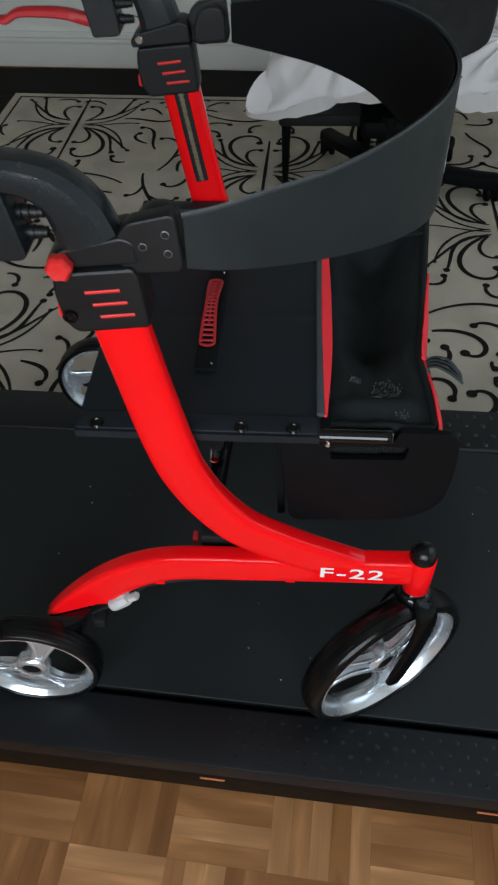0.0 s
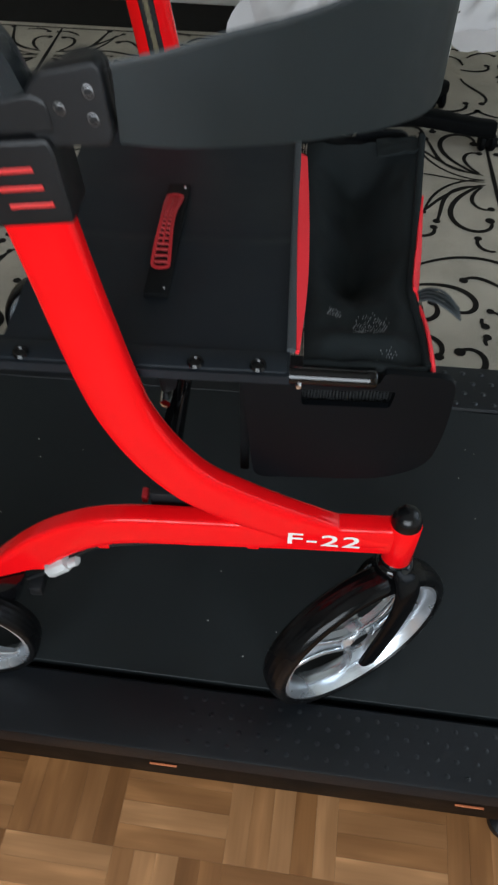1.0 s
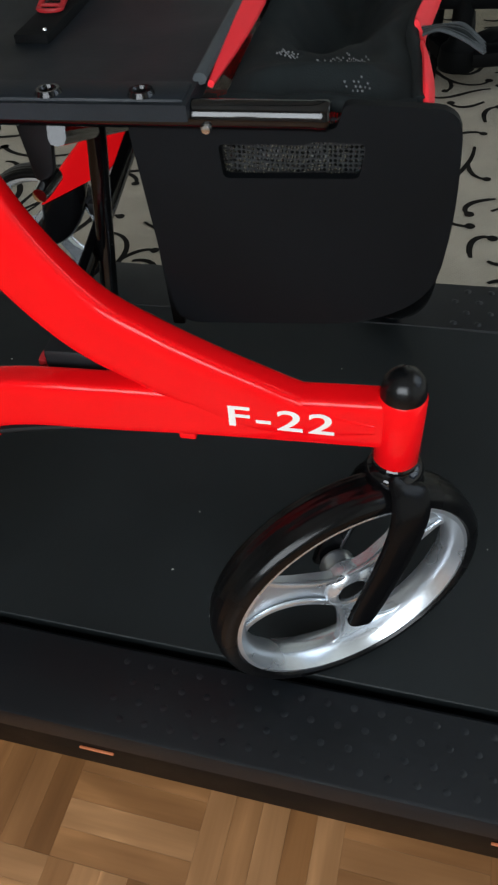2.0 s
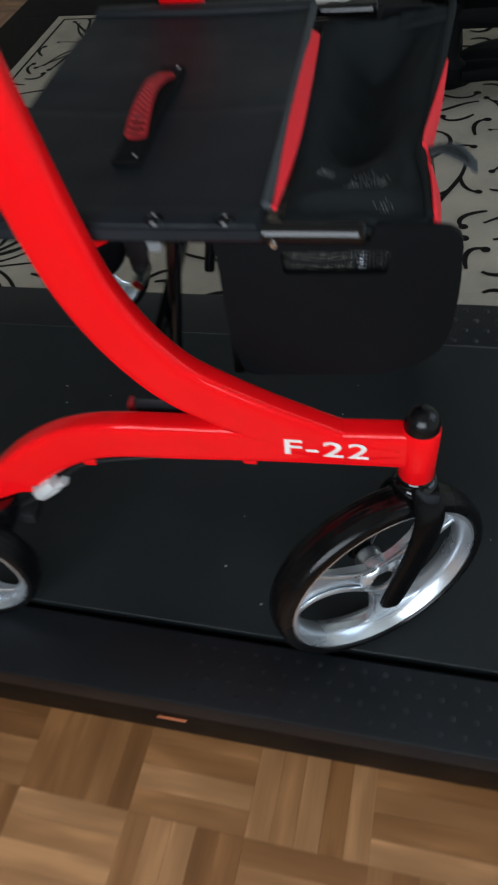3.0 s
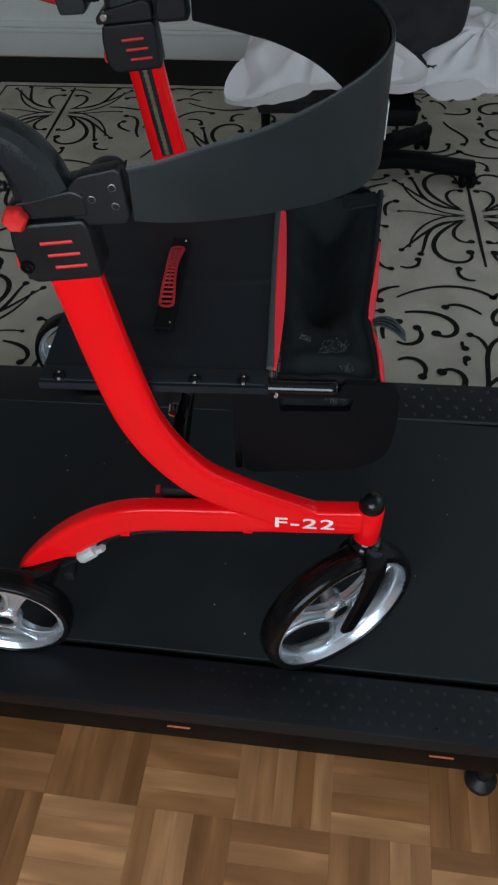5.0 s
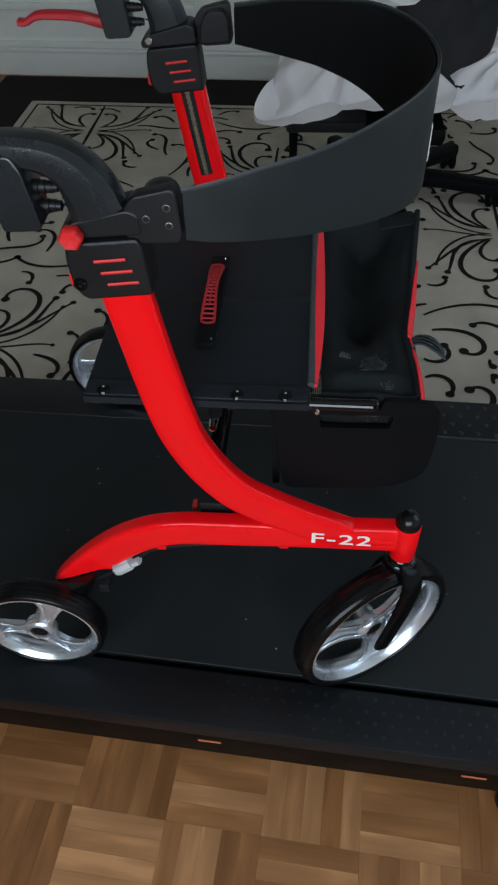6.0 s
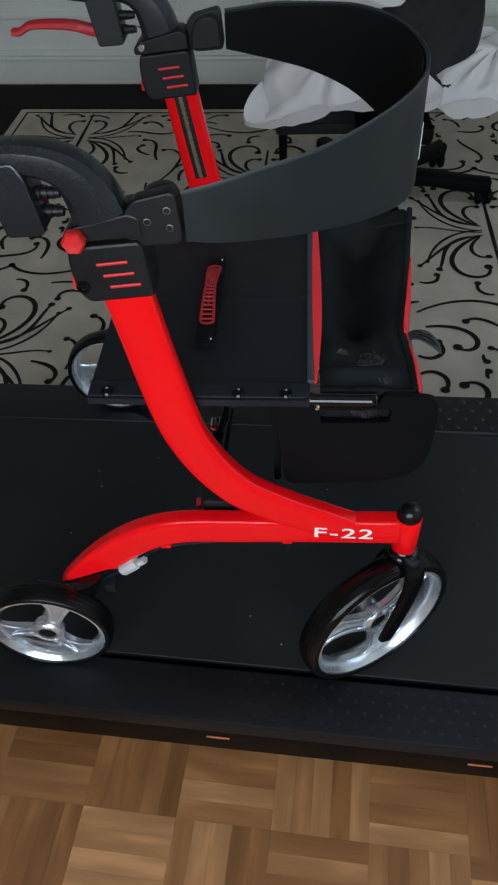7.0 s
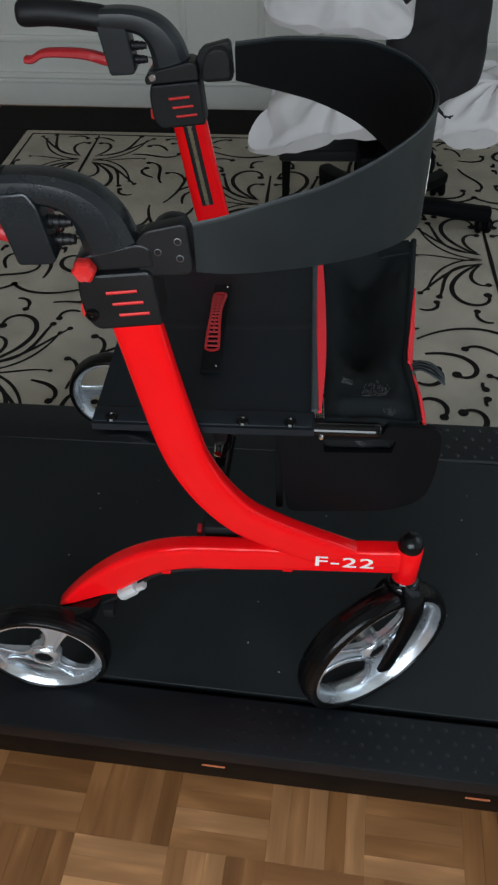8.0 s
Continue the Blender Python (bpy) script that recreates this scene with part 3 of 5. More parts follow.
def rug():
    r = thing("rug", RUG, "beige rug with black scrolls and a wide black border", "rug")
    bm = box((RX0 + BORDER, RY0, 0.0005), (RX1 - BORDER, RY1 - FAR_BORDER, RUG_T), 0.002, 1)
    bm.transform(RUG)
    part("field", bm, RUG_BEIGE, r, "beige flat-woven field")
    bm = bmesh.new()
    for lo, hi in (((RX0, RY0), (RX0 + BORDER, RY1 - FAR_BORDER)), ((RX1 - BORDER, RY0), (RX1, RY1 - FAR_BORDER)), ((RX0, RY1 - FAR_BORDER), (RX1, RY1))):
        add_box(bm, (*lo, 0.0004), (*hi, RUG_T + 0.002), 0.003, 1)
    bm.transform(RUG)
    part("border", bm, RUG_BLACK, r, "black woven border")
    bm = bmesh.new()
    z = RUG_T + 0.0012
    for i in range(-3, 2):
        for j in range(-2, 3):
            cx, cy = 0.731 + 0.79 * i, 1.683 + 1.42 * j + (0.0, 0.355, 0.71)[-i % 3]
            for sx in (-1, 1):
                for sy in (-1, 1):
                    for q, row in enumerate(MOTIF):
                        if q == 0 and sy < 0:
                            continue
                        scroll(bm, cx, cy, sx, sy, *row, z + 0.00003 * q, 9.0 if i == 0 and sx < 0 else 0.37)
            if RY0 + 0.3 < cy < RY1 - FAR_BORDER - 0.25 and RX0 + 0.2 < cx < RX1 - 0.2:
                add_ribbon(bm, [Vector((cx, cy - 0.3)), Vector((cx, cy)), Vector((cx, cy + 0.24))], [0.004, 0.007, 0.004], z + 0.0008)
    # smaller scrolls that fill the ground between the motifs
    placed = [Vector((v.co.x, v.co.y)) for v in bm.verts]
    cells = {}
    for p in placed:
        cells.setdefault((int(p.x // 0.05), int(p.y // 0.05)), []).append(p)
    def clear(pts, gap):
        return pts and all((p - q).length > gap for p in pts for i in (-1, 0, 1) for j in (-1, 0, 1) for q in cells.get((int(p.x // 0.05) + i, int(p.y // 0.05) + j), ()))

    def tendril(to, x, y, heading, length, hand, k1):
        """A long stroke that swings over into a curl, with short curls branching off it."""
        scroll(to, x, y, 1, 1, 0, 0, heading, length, -hand * 1.6 / length, hand * k1, 0.0085, z, 99)
        p, a, n = Vector((x, y)), radians(heading), 30
        for i in range(n):
            c = i / n
            a += hand * (-1.6 / length + (k1 + 1.6 / length) * c ** 2) * length / n
            p = p + Vector((math.cos(a), math.sin(a))) * (length / n)
            for at, side, size in ((5, hand, 0.10), (10, -hand, 0.13), (17, -hand, 0.09)):
                if i == at and size < 0.36 * length:
                    scroll(to, p.x, p.y, 1, 1, 0, 0, math.degrees(a) + side * 14, size, side * 6, side * 36, 0.0075, z + 0.0001, 99)

    rf = random.Random(21)
    for k in range(7000):
        hand = rf.choice((-1, 1))
        x, y = rf.uniform(RX0 + BORDER + 0.05, RX1 - BORDER - 0.05), rf.uniform(RY0 + 0.35, RY1 - FAR_BORDER - 0.06)
        trial = bmesh.new()
        if k < 4500:
            length = rf.choice((0.52, 0.44, 0.36)) if k < 2500 else rf.choice((0.34, 0.28, 0.22))
            args = (x, y, rf.uniform(0, 360), length, hand, rf.uniform(6.5, 9.5) / length)
            tendril(trial, *args)
        else:
            size = rf.choice((0.7, 0.55, 0.45))
            scroll(trial, x, y, 1, 1, 0, 0, rf.uniform(0, 360), 0.26 * size, hand * 2.0 / size, hand * rf.uniform(16, 26) / size, 0.0085, z, 99)
        pts = [Vector((v.co.x, v.co.y)) for v in trial.verts]
        if clear(pts, 0.015):
            me = bpy.data.meshes.new("stroke")
            trial.to_mesh(me)
            bm.from_mesh(me)
            bpy.data.meshes.remove(me)
            for p in pts:
                cells.setdefault((int(p.x // 0.05), int(p.y // 0.05)), []).append(p)
        trial.free()
    for lo, hi in (((RX0 + BORDER + 0.035, RY0 + 0.02), (RX0 + BORDER + 0.043, RY1 - FAR_BORDER - 0.043)), ((RX0 + BORDER + 0.035, RY1 - FAR_BORDER - 0.043), (RX1 - BORDER - 0.035, RY1 - FAR_BORDER - 0.035))):
        add_box(bm, (*lo, RUG_T + 0.0002), (*hi, z))
    bm.transform(RUG)
    tagged(part("scroll_pattern", bm, RUG_BLACK, r, "black scroll pattern woven in raised pile", smooth=False), kind="stuff")
    return r


rug()

# ---- the rollator ----
YC, MID = -0.018, 0.231                # plane of the near side frame, and the middle plane
ROLL = thing("rollator", pose(0.06, MID, BELT_Z), "red and black four-wheeled rollator walker standing on a treadmill", "rollator")
MIRROR = Matrix.Translation((-0.006, 2 * MID, 0)) @ Matrix.Diagonal((1, -1, 1, 1))   # the frame stands a little askew
SIDES = (None, MIRROR)                 # near side, far side
SETBACK = Matrix.Translation((0.003, 0, 0))   # clamps and handles sit a little ahead on the stems


FAR_UPPER = Matrix.Translation((-0.001, 0, 0)) @ MIRROR
FAR_HANDLE = Matrix.Translation((-0.004, 0, 0)) @ MIRROR


def xz(pts, y=YC):
    return [(p[0], y, p[1]) for p in pts]


STEM = spline([(-0.0439, 0.9554, 0.0259), (-0.0359, 0.9090, 0.0255), (-0.0270, 0.8563, 0.0256), (-0.0189, 0.8105, 0.0262), (-0.0092, 0.7614, 0.0265), (0.0027, 0.7177, 0.0260),
               (0.0264, 0.6686, 0.0258), (0.0600, 0.6251, 0.0257), (0.0986, 0.5982, 0.0260), (0.1408, 0.5753, 0.0260), (0.1780, 0.5580, 0.0258), (0.2120, 0.5506, 0.0190), (0.2400, 0.5490, 0.0125), (0.2640, 0.5480, 0.0060)], 7)
LOWER = spline([(-0.2048, 0.3759, 0.0269), (-0.1809, 0.4144, 0.0265), (-0.1461, 0.4581, 0.0264), (-0.1025, 0.5020, 0.0249), (-0.0581, 0.5295, 0.0243), (-0.0124, 0.5415, 0.0237), (0.06, 0.5442, 0.0234),
                (0.13, 0.5464, 0.0222), (0.20, 0.5480, 0.0222), (0.270, 0.5495, 0.0228)], 7)
YT = YC - 0.003                        # middle of the flat tubes
HEAD = (0.281, -0.021)                 # the steering axis


def side_frame(flip, near):
    bm = bmesh.new()
    add_sweep(bm, xz(STEM, YT), [p[2] for p in STEM], 0.0135, n=44, power=[min(4.2, max(3.0, 3.0 + (p[0] + 0.01) * 14)) for p in STEM])
    low = sweep(xz(LOWER, YT), [p[2] for p in LOWER], 0.0128, n=56, power=5.5)
    end = [f for f in low.faces if f.calc_center_median().x < -0.118]
    cut = bmesh.ops.bisect_plane(low, geom=end + list({e for f in end for e in f.edges}) + list({v for f in end for v in f.verts}), plane_co=(-0.145, 0, 0.4480), plane_no=(0.50, 0, -1), clear_outer=True)
    bmesh.ops.contextual_create(low, geom=[e for e in cut["geom_cut"] if isinstance(e, bmesh.types.BMEdge)])
    me = bpy.data.meshes.new("lower_tube")
    low.to_mesh(me)
    low.free()
    bm.from_mesh(me)
    # red lug that holds the cable adjuster
    add_sweep(bm, xz([(-0.150, 0.4535), (-0.126, 0.4560), (-0.112, 0.4500)], YC - 0.008), [0.006, 0.007, 0.003], [0.008, 0.007, 0.004], n=12, power=3)
    add_lathe(bm, [(0.0, 0.509), (0.0160, 0.509), (0.0175, 0.5115), (0.0175, 0.5725), (0.0158, 0.575), (0.0, 0.575)], pose(*HEAD, 0), 28, False)
    fr = part("side_frame", bm, RED, ROLL, "glossy red curved aluminium side frame", flip)
    # black dome cap on the head tube
    bm = lathe([(0.0, 0.5950), (0.006, 0.5942), (0.0115, 0.5910), (0.0152, 0.5848), (0.0163, 0.5770), (0.0163, 0.574), (0.0, 0.574)], pose(*HEAD, 0), 28)
    part("head_cap", bm, CAP_BLACK, fr, "black domed plastic cap", flip)
    # cable guides and a tab under the lower tube
    for x, z in ((-0.046, 0.502), (0.122, 0.5190)):
        part("cable_guide", box((x - 0.007, YC - 0.010, z - 0.004), (x + 0.007, YC + 0.004, z + 0.012), 0.002), RED, fr, "", flip)
    bm = sweep(spline(xz([(-0.150, 0.415), (-0.122, 0.436), (-0.085, 0.472), (-0.05, 0.499), (0.03, 0.516), (0.10, 0.5205)], YC - 0.006), 6), 0.0035, 0.0035, n=8)
    part("brake_cable", bm, BLACK_PLASTIC, fr, "black sheathed brake cable", flip)
    bm = bmesh.new()
    d = Vector((0.036, 0, 0.031)).normalized()
    a = Vector((-0.1165, YC - 0.013, 0.4485))
    add_sweep(bm, [a, a + d * 0.004, a + d * 0.030, a + d * 0.034], [0.007, 0.0105, 0.0105, 0.009], [0.007, 0.0105, 0.0105, 0.009], n=8)
    add_sweep(bm, [a + d * 0.032 + Vector((0.002, 0, -0.003)), a + d * 0.046 + Vector((0.003, 0, -0.003))], 0.0045, 0.007, n=8)
    part("cable_adjuster", bm, CLEAR_GREY, fr, "pale grey plastic cable adjuster", flip)
    if near:
        cu = bpy.data.curves.new("lettering", "FONT")
        cu.body, cu.size, cu.extrude, cu.offset = "F-22", 0.031, 0.0002, 0.0004
        cu.space_character = 1.12
        tmp = new("lettering", cu)
        bpy.context.view_layer.update()
        me = bpy.data.meshes.new_from_object(tmp.evaluated_get(bpy.context.evaluated_depsgraph_get()))
        bpy.data.objects.remove(tmp)
        bm = bmesh.new()
        bm.from_mesh(me)
        xs = [v.co.x for v in bm.verts]
        lo, wd = min(xs), max(xs) - min(xs)
        for v in bm.verts:
            v.co = Vector((0.1585 + (v.co.x - lo) / wd * 0.077, YC - 0.0170 - v.co.z * 0.3, 0.5432 + v.co.y * 0.92 - (v.co.x - lo) / wd * 0.002))
        part("lettering", bm, WHITE_PRINT, fr, "white model lettering F-22", smooth=False)
    # inner slot with the height scale
    up = [p for p in STEM if 0.790 < p[1] < 0.93]
    bm = sweep(xz(up, YC + 0.0106), 0.0092, 0.0012, n=8, power=5)
    slot = part("height_slot", bm, BLACK_PLASTIC, fr, "black slotted strip with a pale scale", flip)
    bm = bmesh.new()
    for a, b in zip(up[1:-1], up[2:]):
        for k in range(4):
            p = [a[i] + (b[i] - a[i]) * k / 4 for i in (0, 1)]
            wd = (0.0026, 0.0016, 0.0034, 0.0012)[k]
            add_box(bm, (p[0] - wd, YC + 0.0114, p[1] - 0.0013), (p[0] + wd, YC + 0.0122, p[1] + 0.0013))
    part("scale_strip", bm, GOLD, slot, "", flip)
    return fr


def clamp(flip):
    outline = round_poly([(-0.0765, 0.9185), (-0.0105, 0.9262), (-0.0155, 0.978), (-0.0190, 0.9863), (-0.087, 0.9795), (-0.0895, 0.962), (-0.0865, 0.932)], [0.007, 0.004, 0.004, 0.004, 0.005, 0.008, 0.008])
    c = part("height_clamp", plate(outline, -0.0375, 0.003, 0.0030), BLACK_PLASTIC, ROLL, "black plastic height clamp with three red lines", flip)
    for y, out in ((-0.0380, -1), (0.0035, 1)):
        for k in range(3):
            x, z = -0.062 + 0.0048 * k, 0.962 - 0.0122 * k
            bm = sweep([(x, y, z), (x + 0.030, y, z + 0.0035)], 0.0017, 0.0009, n=8)
            part("red_line", bm, RED_PRINT, c, "", flip)
    bm = bmesh.new()
    add_lathe(bm, [(0.0, 0.0), (0.0065, 0.0), (0.0065, 0.004), (0.0052, 0.0052), (0.0036, 0.0052), (0.0032, 0.003), (0.0, 0.003)], pose(-0.079, -0.0365, 0.938, 90), 20, False)
    part("screw", bm, BLACK_GLOSS, c, "", flip)
    part("release_tab", box((-0.0925, -0.030, 0.928), (-0.086, -0.008, 0.944), 0.003), RED_PRINT, c, "red plastic tab", flip)
    return c


HY = -0.019                            # plane of the handles


def handle(flip, spread):
    """spread lifts the grip and lowers the lever."""
    # base that takes the handle, above the clamp
    base = round_poly([(-0.089, 0.9815), (-0.014, 0.9885), (-0.016, 1.008), (-0.026, 1.0125), (-0.080, 0.9985), (-0.091, 0.990)], 0.004)
    h = part("handle_base", plate(base, -0.034, 0.006, 0.002), BLACK_PLASTIC, ROLL, "black plastic handle base", flip)
    arch = spline([(-0.0535, 1.0055, 0.0268, 0.019), (-0.0595, 1.026, 0.0245, 0.019), (-0.0710, 1.0440, 0.0205, 0.0185), (-0.089, 1.0555, 0.0168, 0.018), (-0.115, 1.0602, 0.0152, 0.0175), (-0.145, 1.0592, 0.0155, 0.017)], 7)
    bm = bmesh.new()
    add_sweep(bm, xz(arch, HY), [p[2] for p in arch], [p[3] for p in arch], n=64, power=10.0, chamfer=1.50)
    hd = part("handle", bm, GREY_PLASTIC, ROLL, "charcoal plastic arched push handle", flip, angle=22)
    g = spline([(-0.140, 1.059, 0.0172), (-0.150, 1.059, 0.0184), (-0.19, 1.060, 0.0182), (-0.235, 1.059, 0.0186), (-0.254, 1.058, 0.018), (-0.260, 1.058, 0.014)], 5)
    part("grip", sweep([(p[0], HY, p[1] + spread * min(1.0, (-0.140 - p[0]) / 0.08)) for p in g], [p[2] * (1 - 8 * spread) for p in g], [p[2] * (1 - 8 * spread) for p in g], n=20), BLACK_PLASTIC, hd, "black rubber hand grip", flip)
    body = round_poly([(-0.152, 1.058), (-0.118, 1.062), (-0.1105, 1.048), (-0.1030, 0.9965), (-0.1075, 0.992), (-0.140, 0.990)], 0.005)
    br = part("brake_housing", plate(body, HY - 0.0195, HY + 0.016, 0.0022), GREY_PLASTIC, hd, "black plastic brake housing", flip)
    lev = spline([(-0.132, 1.010), (-0.150, 1.014), (-0.175, 1.020), (-0.205, 1.022), (-0.235, 1.021), (-0.252, 1.013), (-0.263, 1.013)], 5)
    part("brake_lever", sweep([(p[0], HY, p[1] - 0.7 * spread) for p in lev], [0.0078 - 0.0035 * i / (len(lev) - 1) for i in range(len(lev))], 0.009, n=10, power=3), RED_STRAP, hd, "dark red brake lever", flip)
    for z in (1.026, 1.008):
        bm = bmesh.new()
        for k in range(3):
            add_sweep(bm, [(-0.109 + 0.0062 * k, HY, z), (-0.1045 + 0.0062 * k, HY, z)], 0.0068 - 0.0006 * k, 0.0068 - 0.0006 * k, n=12)
            add_sweep(bm, [(-0.106 + 0.0062 * k, HY, z), (-0.100 + 0.0062 * k, HY, z)], 0.0048, 0.0048, n=10)
        part("cable_nut", bm, BLACK_PLASTIC, hd, "", flip)
    cab = spline([(-0.094, HY, 1.009), (-0.087, HY - 0.001, 1.0105), (-0.081, HY - 0.003, 1.008), (-0.077, HY - 0.004, 1.000)], 5)
    part("inner_cable", sweep(cab, 0.0011, 0.0011, n=6), STEEL, hd, "bare steel brake wire", flip)
    # red clamping knob
    bm = bmesh.new()
    prof = [(0.0, 0.0), (0.0085, 0.0), (0.0115, 0.002), (0.0122, 0.008), (0.0118, 0.012), (0.0095, 0.0145), (0.004, 0.0138), (0.0, 0.0135)]
    add_lathe(bm, prof, pose(-0.0780, -0.033, 0.9885, 90), 56, False)
    for v in bm.verts:
        q = Vector((v.co.x + 0.0780, v.co.z - 0.9885))
        s = 0.88 + 0.065 * math.cos(6 * math.atan2(q.y, q.x))
        v.co.x, v.co.z = -0.0780 + q.x * s, 0.9885 + q.y * s
    part("clamp_knob", bm, RED_PRINT, h, "red plastic tightening knob", flip)
    part("bolt", lathe([(0.0, 0.004), (0.004, 0.004), (0.0058, 0.002), (0.006, -0.004), (0.0, -0.004)], pose(-0.078, 0.009, 0.993, -90), 16), STEEL, h, "bright steel bolt", flip)


def bracket(flip):
    out = round_poly([(-0.031, 1.004), (-0.028, 1.015), (-0.019, 1.0245), (0.0150, 1.0325), (0.0190, 1.0280), (0.0225, 0.9880), (0.0195, 0.9810), (-0.017, 0.9785), (-0.030, 0.986)], 0.004)
    b = part("backrest_bracket", plate(out, -0.033, -0.015, 0.0018), BLACK_PLASTIC, ROLL, "black plastic backrest bracket with three screws", flip)
    shell = round_poly([(-0.020, 1.006), (-0.014, 1.021), (-0.002, 1.0275), (0.012, 1.0270), (0.0185, 1.018), (0.0205, 0.990), (-0.020, 0.986)], 0.006)
    part("bracket_shell", plate(shell, -0.0145, 0.003, 0.002), BLACK_PLASTIC, b, "", flip)
    for x, z in ((-0.009, 1.004), (0.011, 0.998), (0.010, 1.015)):
        for y, s in ((-0.0328, 90), (-0.0132, -90)):
            m = pose(x, y, z, s)
            sc = part("screw", lathe([(0.0028, 0.0001), (0.0030, 0.0006), (0.0035, 0.0005), (0.0038, -0.001)], m, 20), DULL_STEEL, b, "bright steel socket screw", flip)
            part("socket", lathe([(0.0, -0.0006), (0.0022, -0.0004), (0.0029, 0.0002), (0.0029, -0.002), (0.0, -0.002)], m, 12), BLACK_PLASTIC, sc, "", flip)


for flip in SIDES:
    far = flip is not None
    side_frame(flip, not far)
    clamp(FAR_UPPER if far else SETBACK)
    handle(FAR_HANDLE if far else SETBACK, 0.008 if far else 0.0)
    bracket(Matrix.Translation((0.007, 0, 0)) @ flip if far else SETBACK)

# backrest band, a curved strap from bracket to bracket
half = [(0.0270, -0.0250, 0.0241, 1.0035), (0.0568, -0.0195, 0.0288, 1.0036), (0.0953, -0.0069, 0.0347, 1.0052), (0.1493, 0.0190, 0.0411, 1.0054), (0.2067, 0.0670, 0.0514, 1.0039), (0.2514, 0.1415, 0.0610, 0.9964), (0.2690, MID, 0.0629, 0.9923)]
full = half + [(x, 2 * MID - y, w, z) for x, y, w, z in half[-2::-1]]
BAND = spline(full, 7)


def band_sheet(shift, inset):
    n = len(BAND) - 1

    def fn(u, v):
        i = min(n, round(u * n))
        p, q = BAND[max(i - 1, 0)], BAND[min(i + 1, n)]
        t = Vector((q[0] - p[0], q[1] - p[1])).normalized()
        x, y, w, z = BAND[i]
        k = 2 * v - 1
        return Vector((x + t.y * shift, y - t.x * shift, z + (w - inset) * k))
    return grid_surface(fn, n, 8)


bm = thicken(band_sheet(0.0, 0.0), 0.004)
BACK = part("backrest_band", bm, BAND_VINYL, ROLL, "charcoal vinyl backrest strap with a grey bound edge", angle=50)
part("lining", thicken(band_sheet(-0.0062, 0.002), 0.0012), BAND_INSIDE, BACK, "black inner lining", angle=50)
part("edge_binding", sweep([(p[0] - 0.001, p[1], p[3] + p[2]) for p in BAND], 0.0008, 0.0024, side=(0, 0, 1), n=8), BAND_EDGE, BACK, "grey edge binding")
part("reflective_tag", box((0.2690, 0.214, 0.944), (0.2702, 0.224, 0.986), 0.0004), WHITE_PRINT, BACK, "white reflective tag")

# seat
SX0, SX1, SY0, SY1, SZ = -0.112, 0.147, -0.009, 2 * MID + 0.009, 0.763


def seat_top(u, v):
    x, y = SX0 + u * (SX1 - SX0), SY0 + v * (SY1 - SY0)
    e = min(1.0, 6 * v, 6 * (1 - v))
    sag = -0.006 * e * math.sin(math.pi * u) ** 0.7
    crease = -0.002 * math.exp(-((y - 0.198) / 0.003) ** 2) + (0.0015 if y < 0.197 else 0.0)
    ripple = 0.0012 * noise.noise((x * 22, y * 14, 0.4))
    return Vector((x, y, SZ + sag + crease + ripple * e))


bm = thicken(grid_surface(seat_top, 36, 64), 0.009)
SEAT = part("seat", bm, SEAT_VINYL, ROLL, "black vinyl fold-up seat with snap fasteners")
for ya, yb in ((SY0 + 0.004, SY0 + 0.030), (SY1 - 0.030, SY1 - 0.004)):
    bm = box((SX0 - 0.001, ya, SZ - 0.0105), (SX1 - 0.002, yb, SZ + 0.0035), 0.003, 2)
    part("seat_hem", bm, SEAT_VINYL, SEAT)
part("seat_edge_binding", sweep([(SX1 + 0.001, y, SZ + 0.003) for y in np.linspace(SY0 + 0.032, SY1 - 0.032, 12)], 0.0035, 0.0042, side=(1, 0, 0), n=8), GREY_WEB, SEAT, "grey bound edge")
for x in (-0.09, 0.0645, 0.1195):
    m = pose(x, 0.001, SZ + 0.0034)
    part("snap", lathe([(0.0, 0.0006), (0.0042, 0.0010), (0.0050, 0.0026), (0.0066, 0.0026), (0.0078, 0.0)], m, 24), BLACK_GLOSS, SEAT, "black snap fastener")
# red rubber pull strap over its webbing
bm = box((0.004, 0.095, SZ - 0.006), (0.028, 0.292, SZ + 0.0015), 0.0006)
part("strap_webbing", bm, BAND_INSIDE, SEAT, "black webbing under the pull strap")
for y in (0.104, 0.285):
    part("rivet", lathe([(0.0, 0.0012), (0.0012, 0.001), (0.0016, 0.0)], pose(0.023, y, SZ + 0.0016), 10), STEEL, SEAT)


def strap_z(y):
    s = (y - 0.138) / 0.122
    return SZ + 0.004 + 0.012 * math.sin(math.pi * min(1, max(0, s)))


bm = bmesh.new()
ys = np.linspace(0.138, 0.260, 27)


def strap_half(y):
    return 0.0072 + 0.0011 * math.cos(2 * math.pi * (y - 0.138) / 0.122)


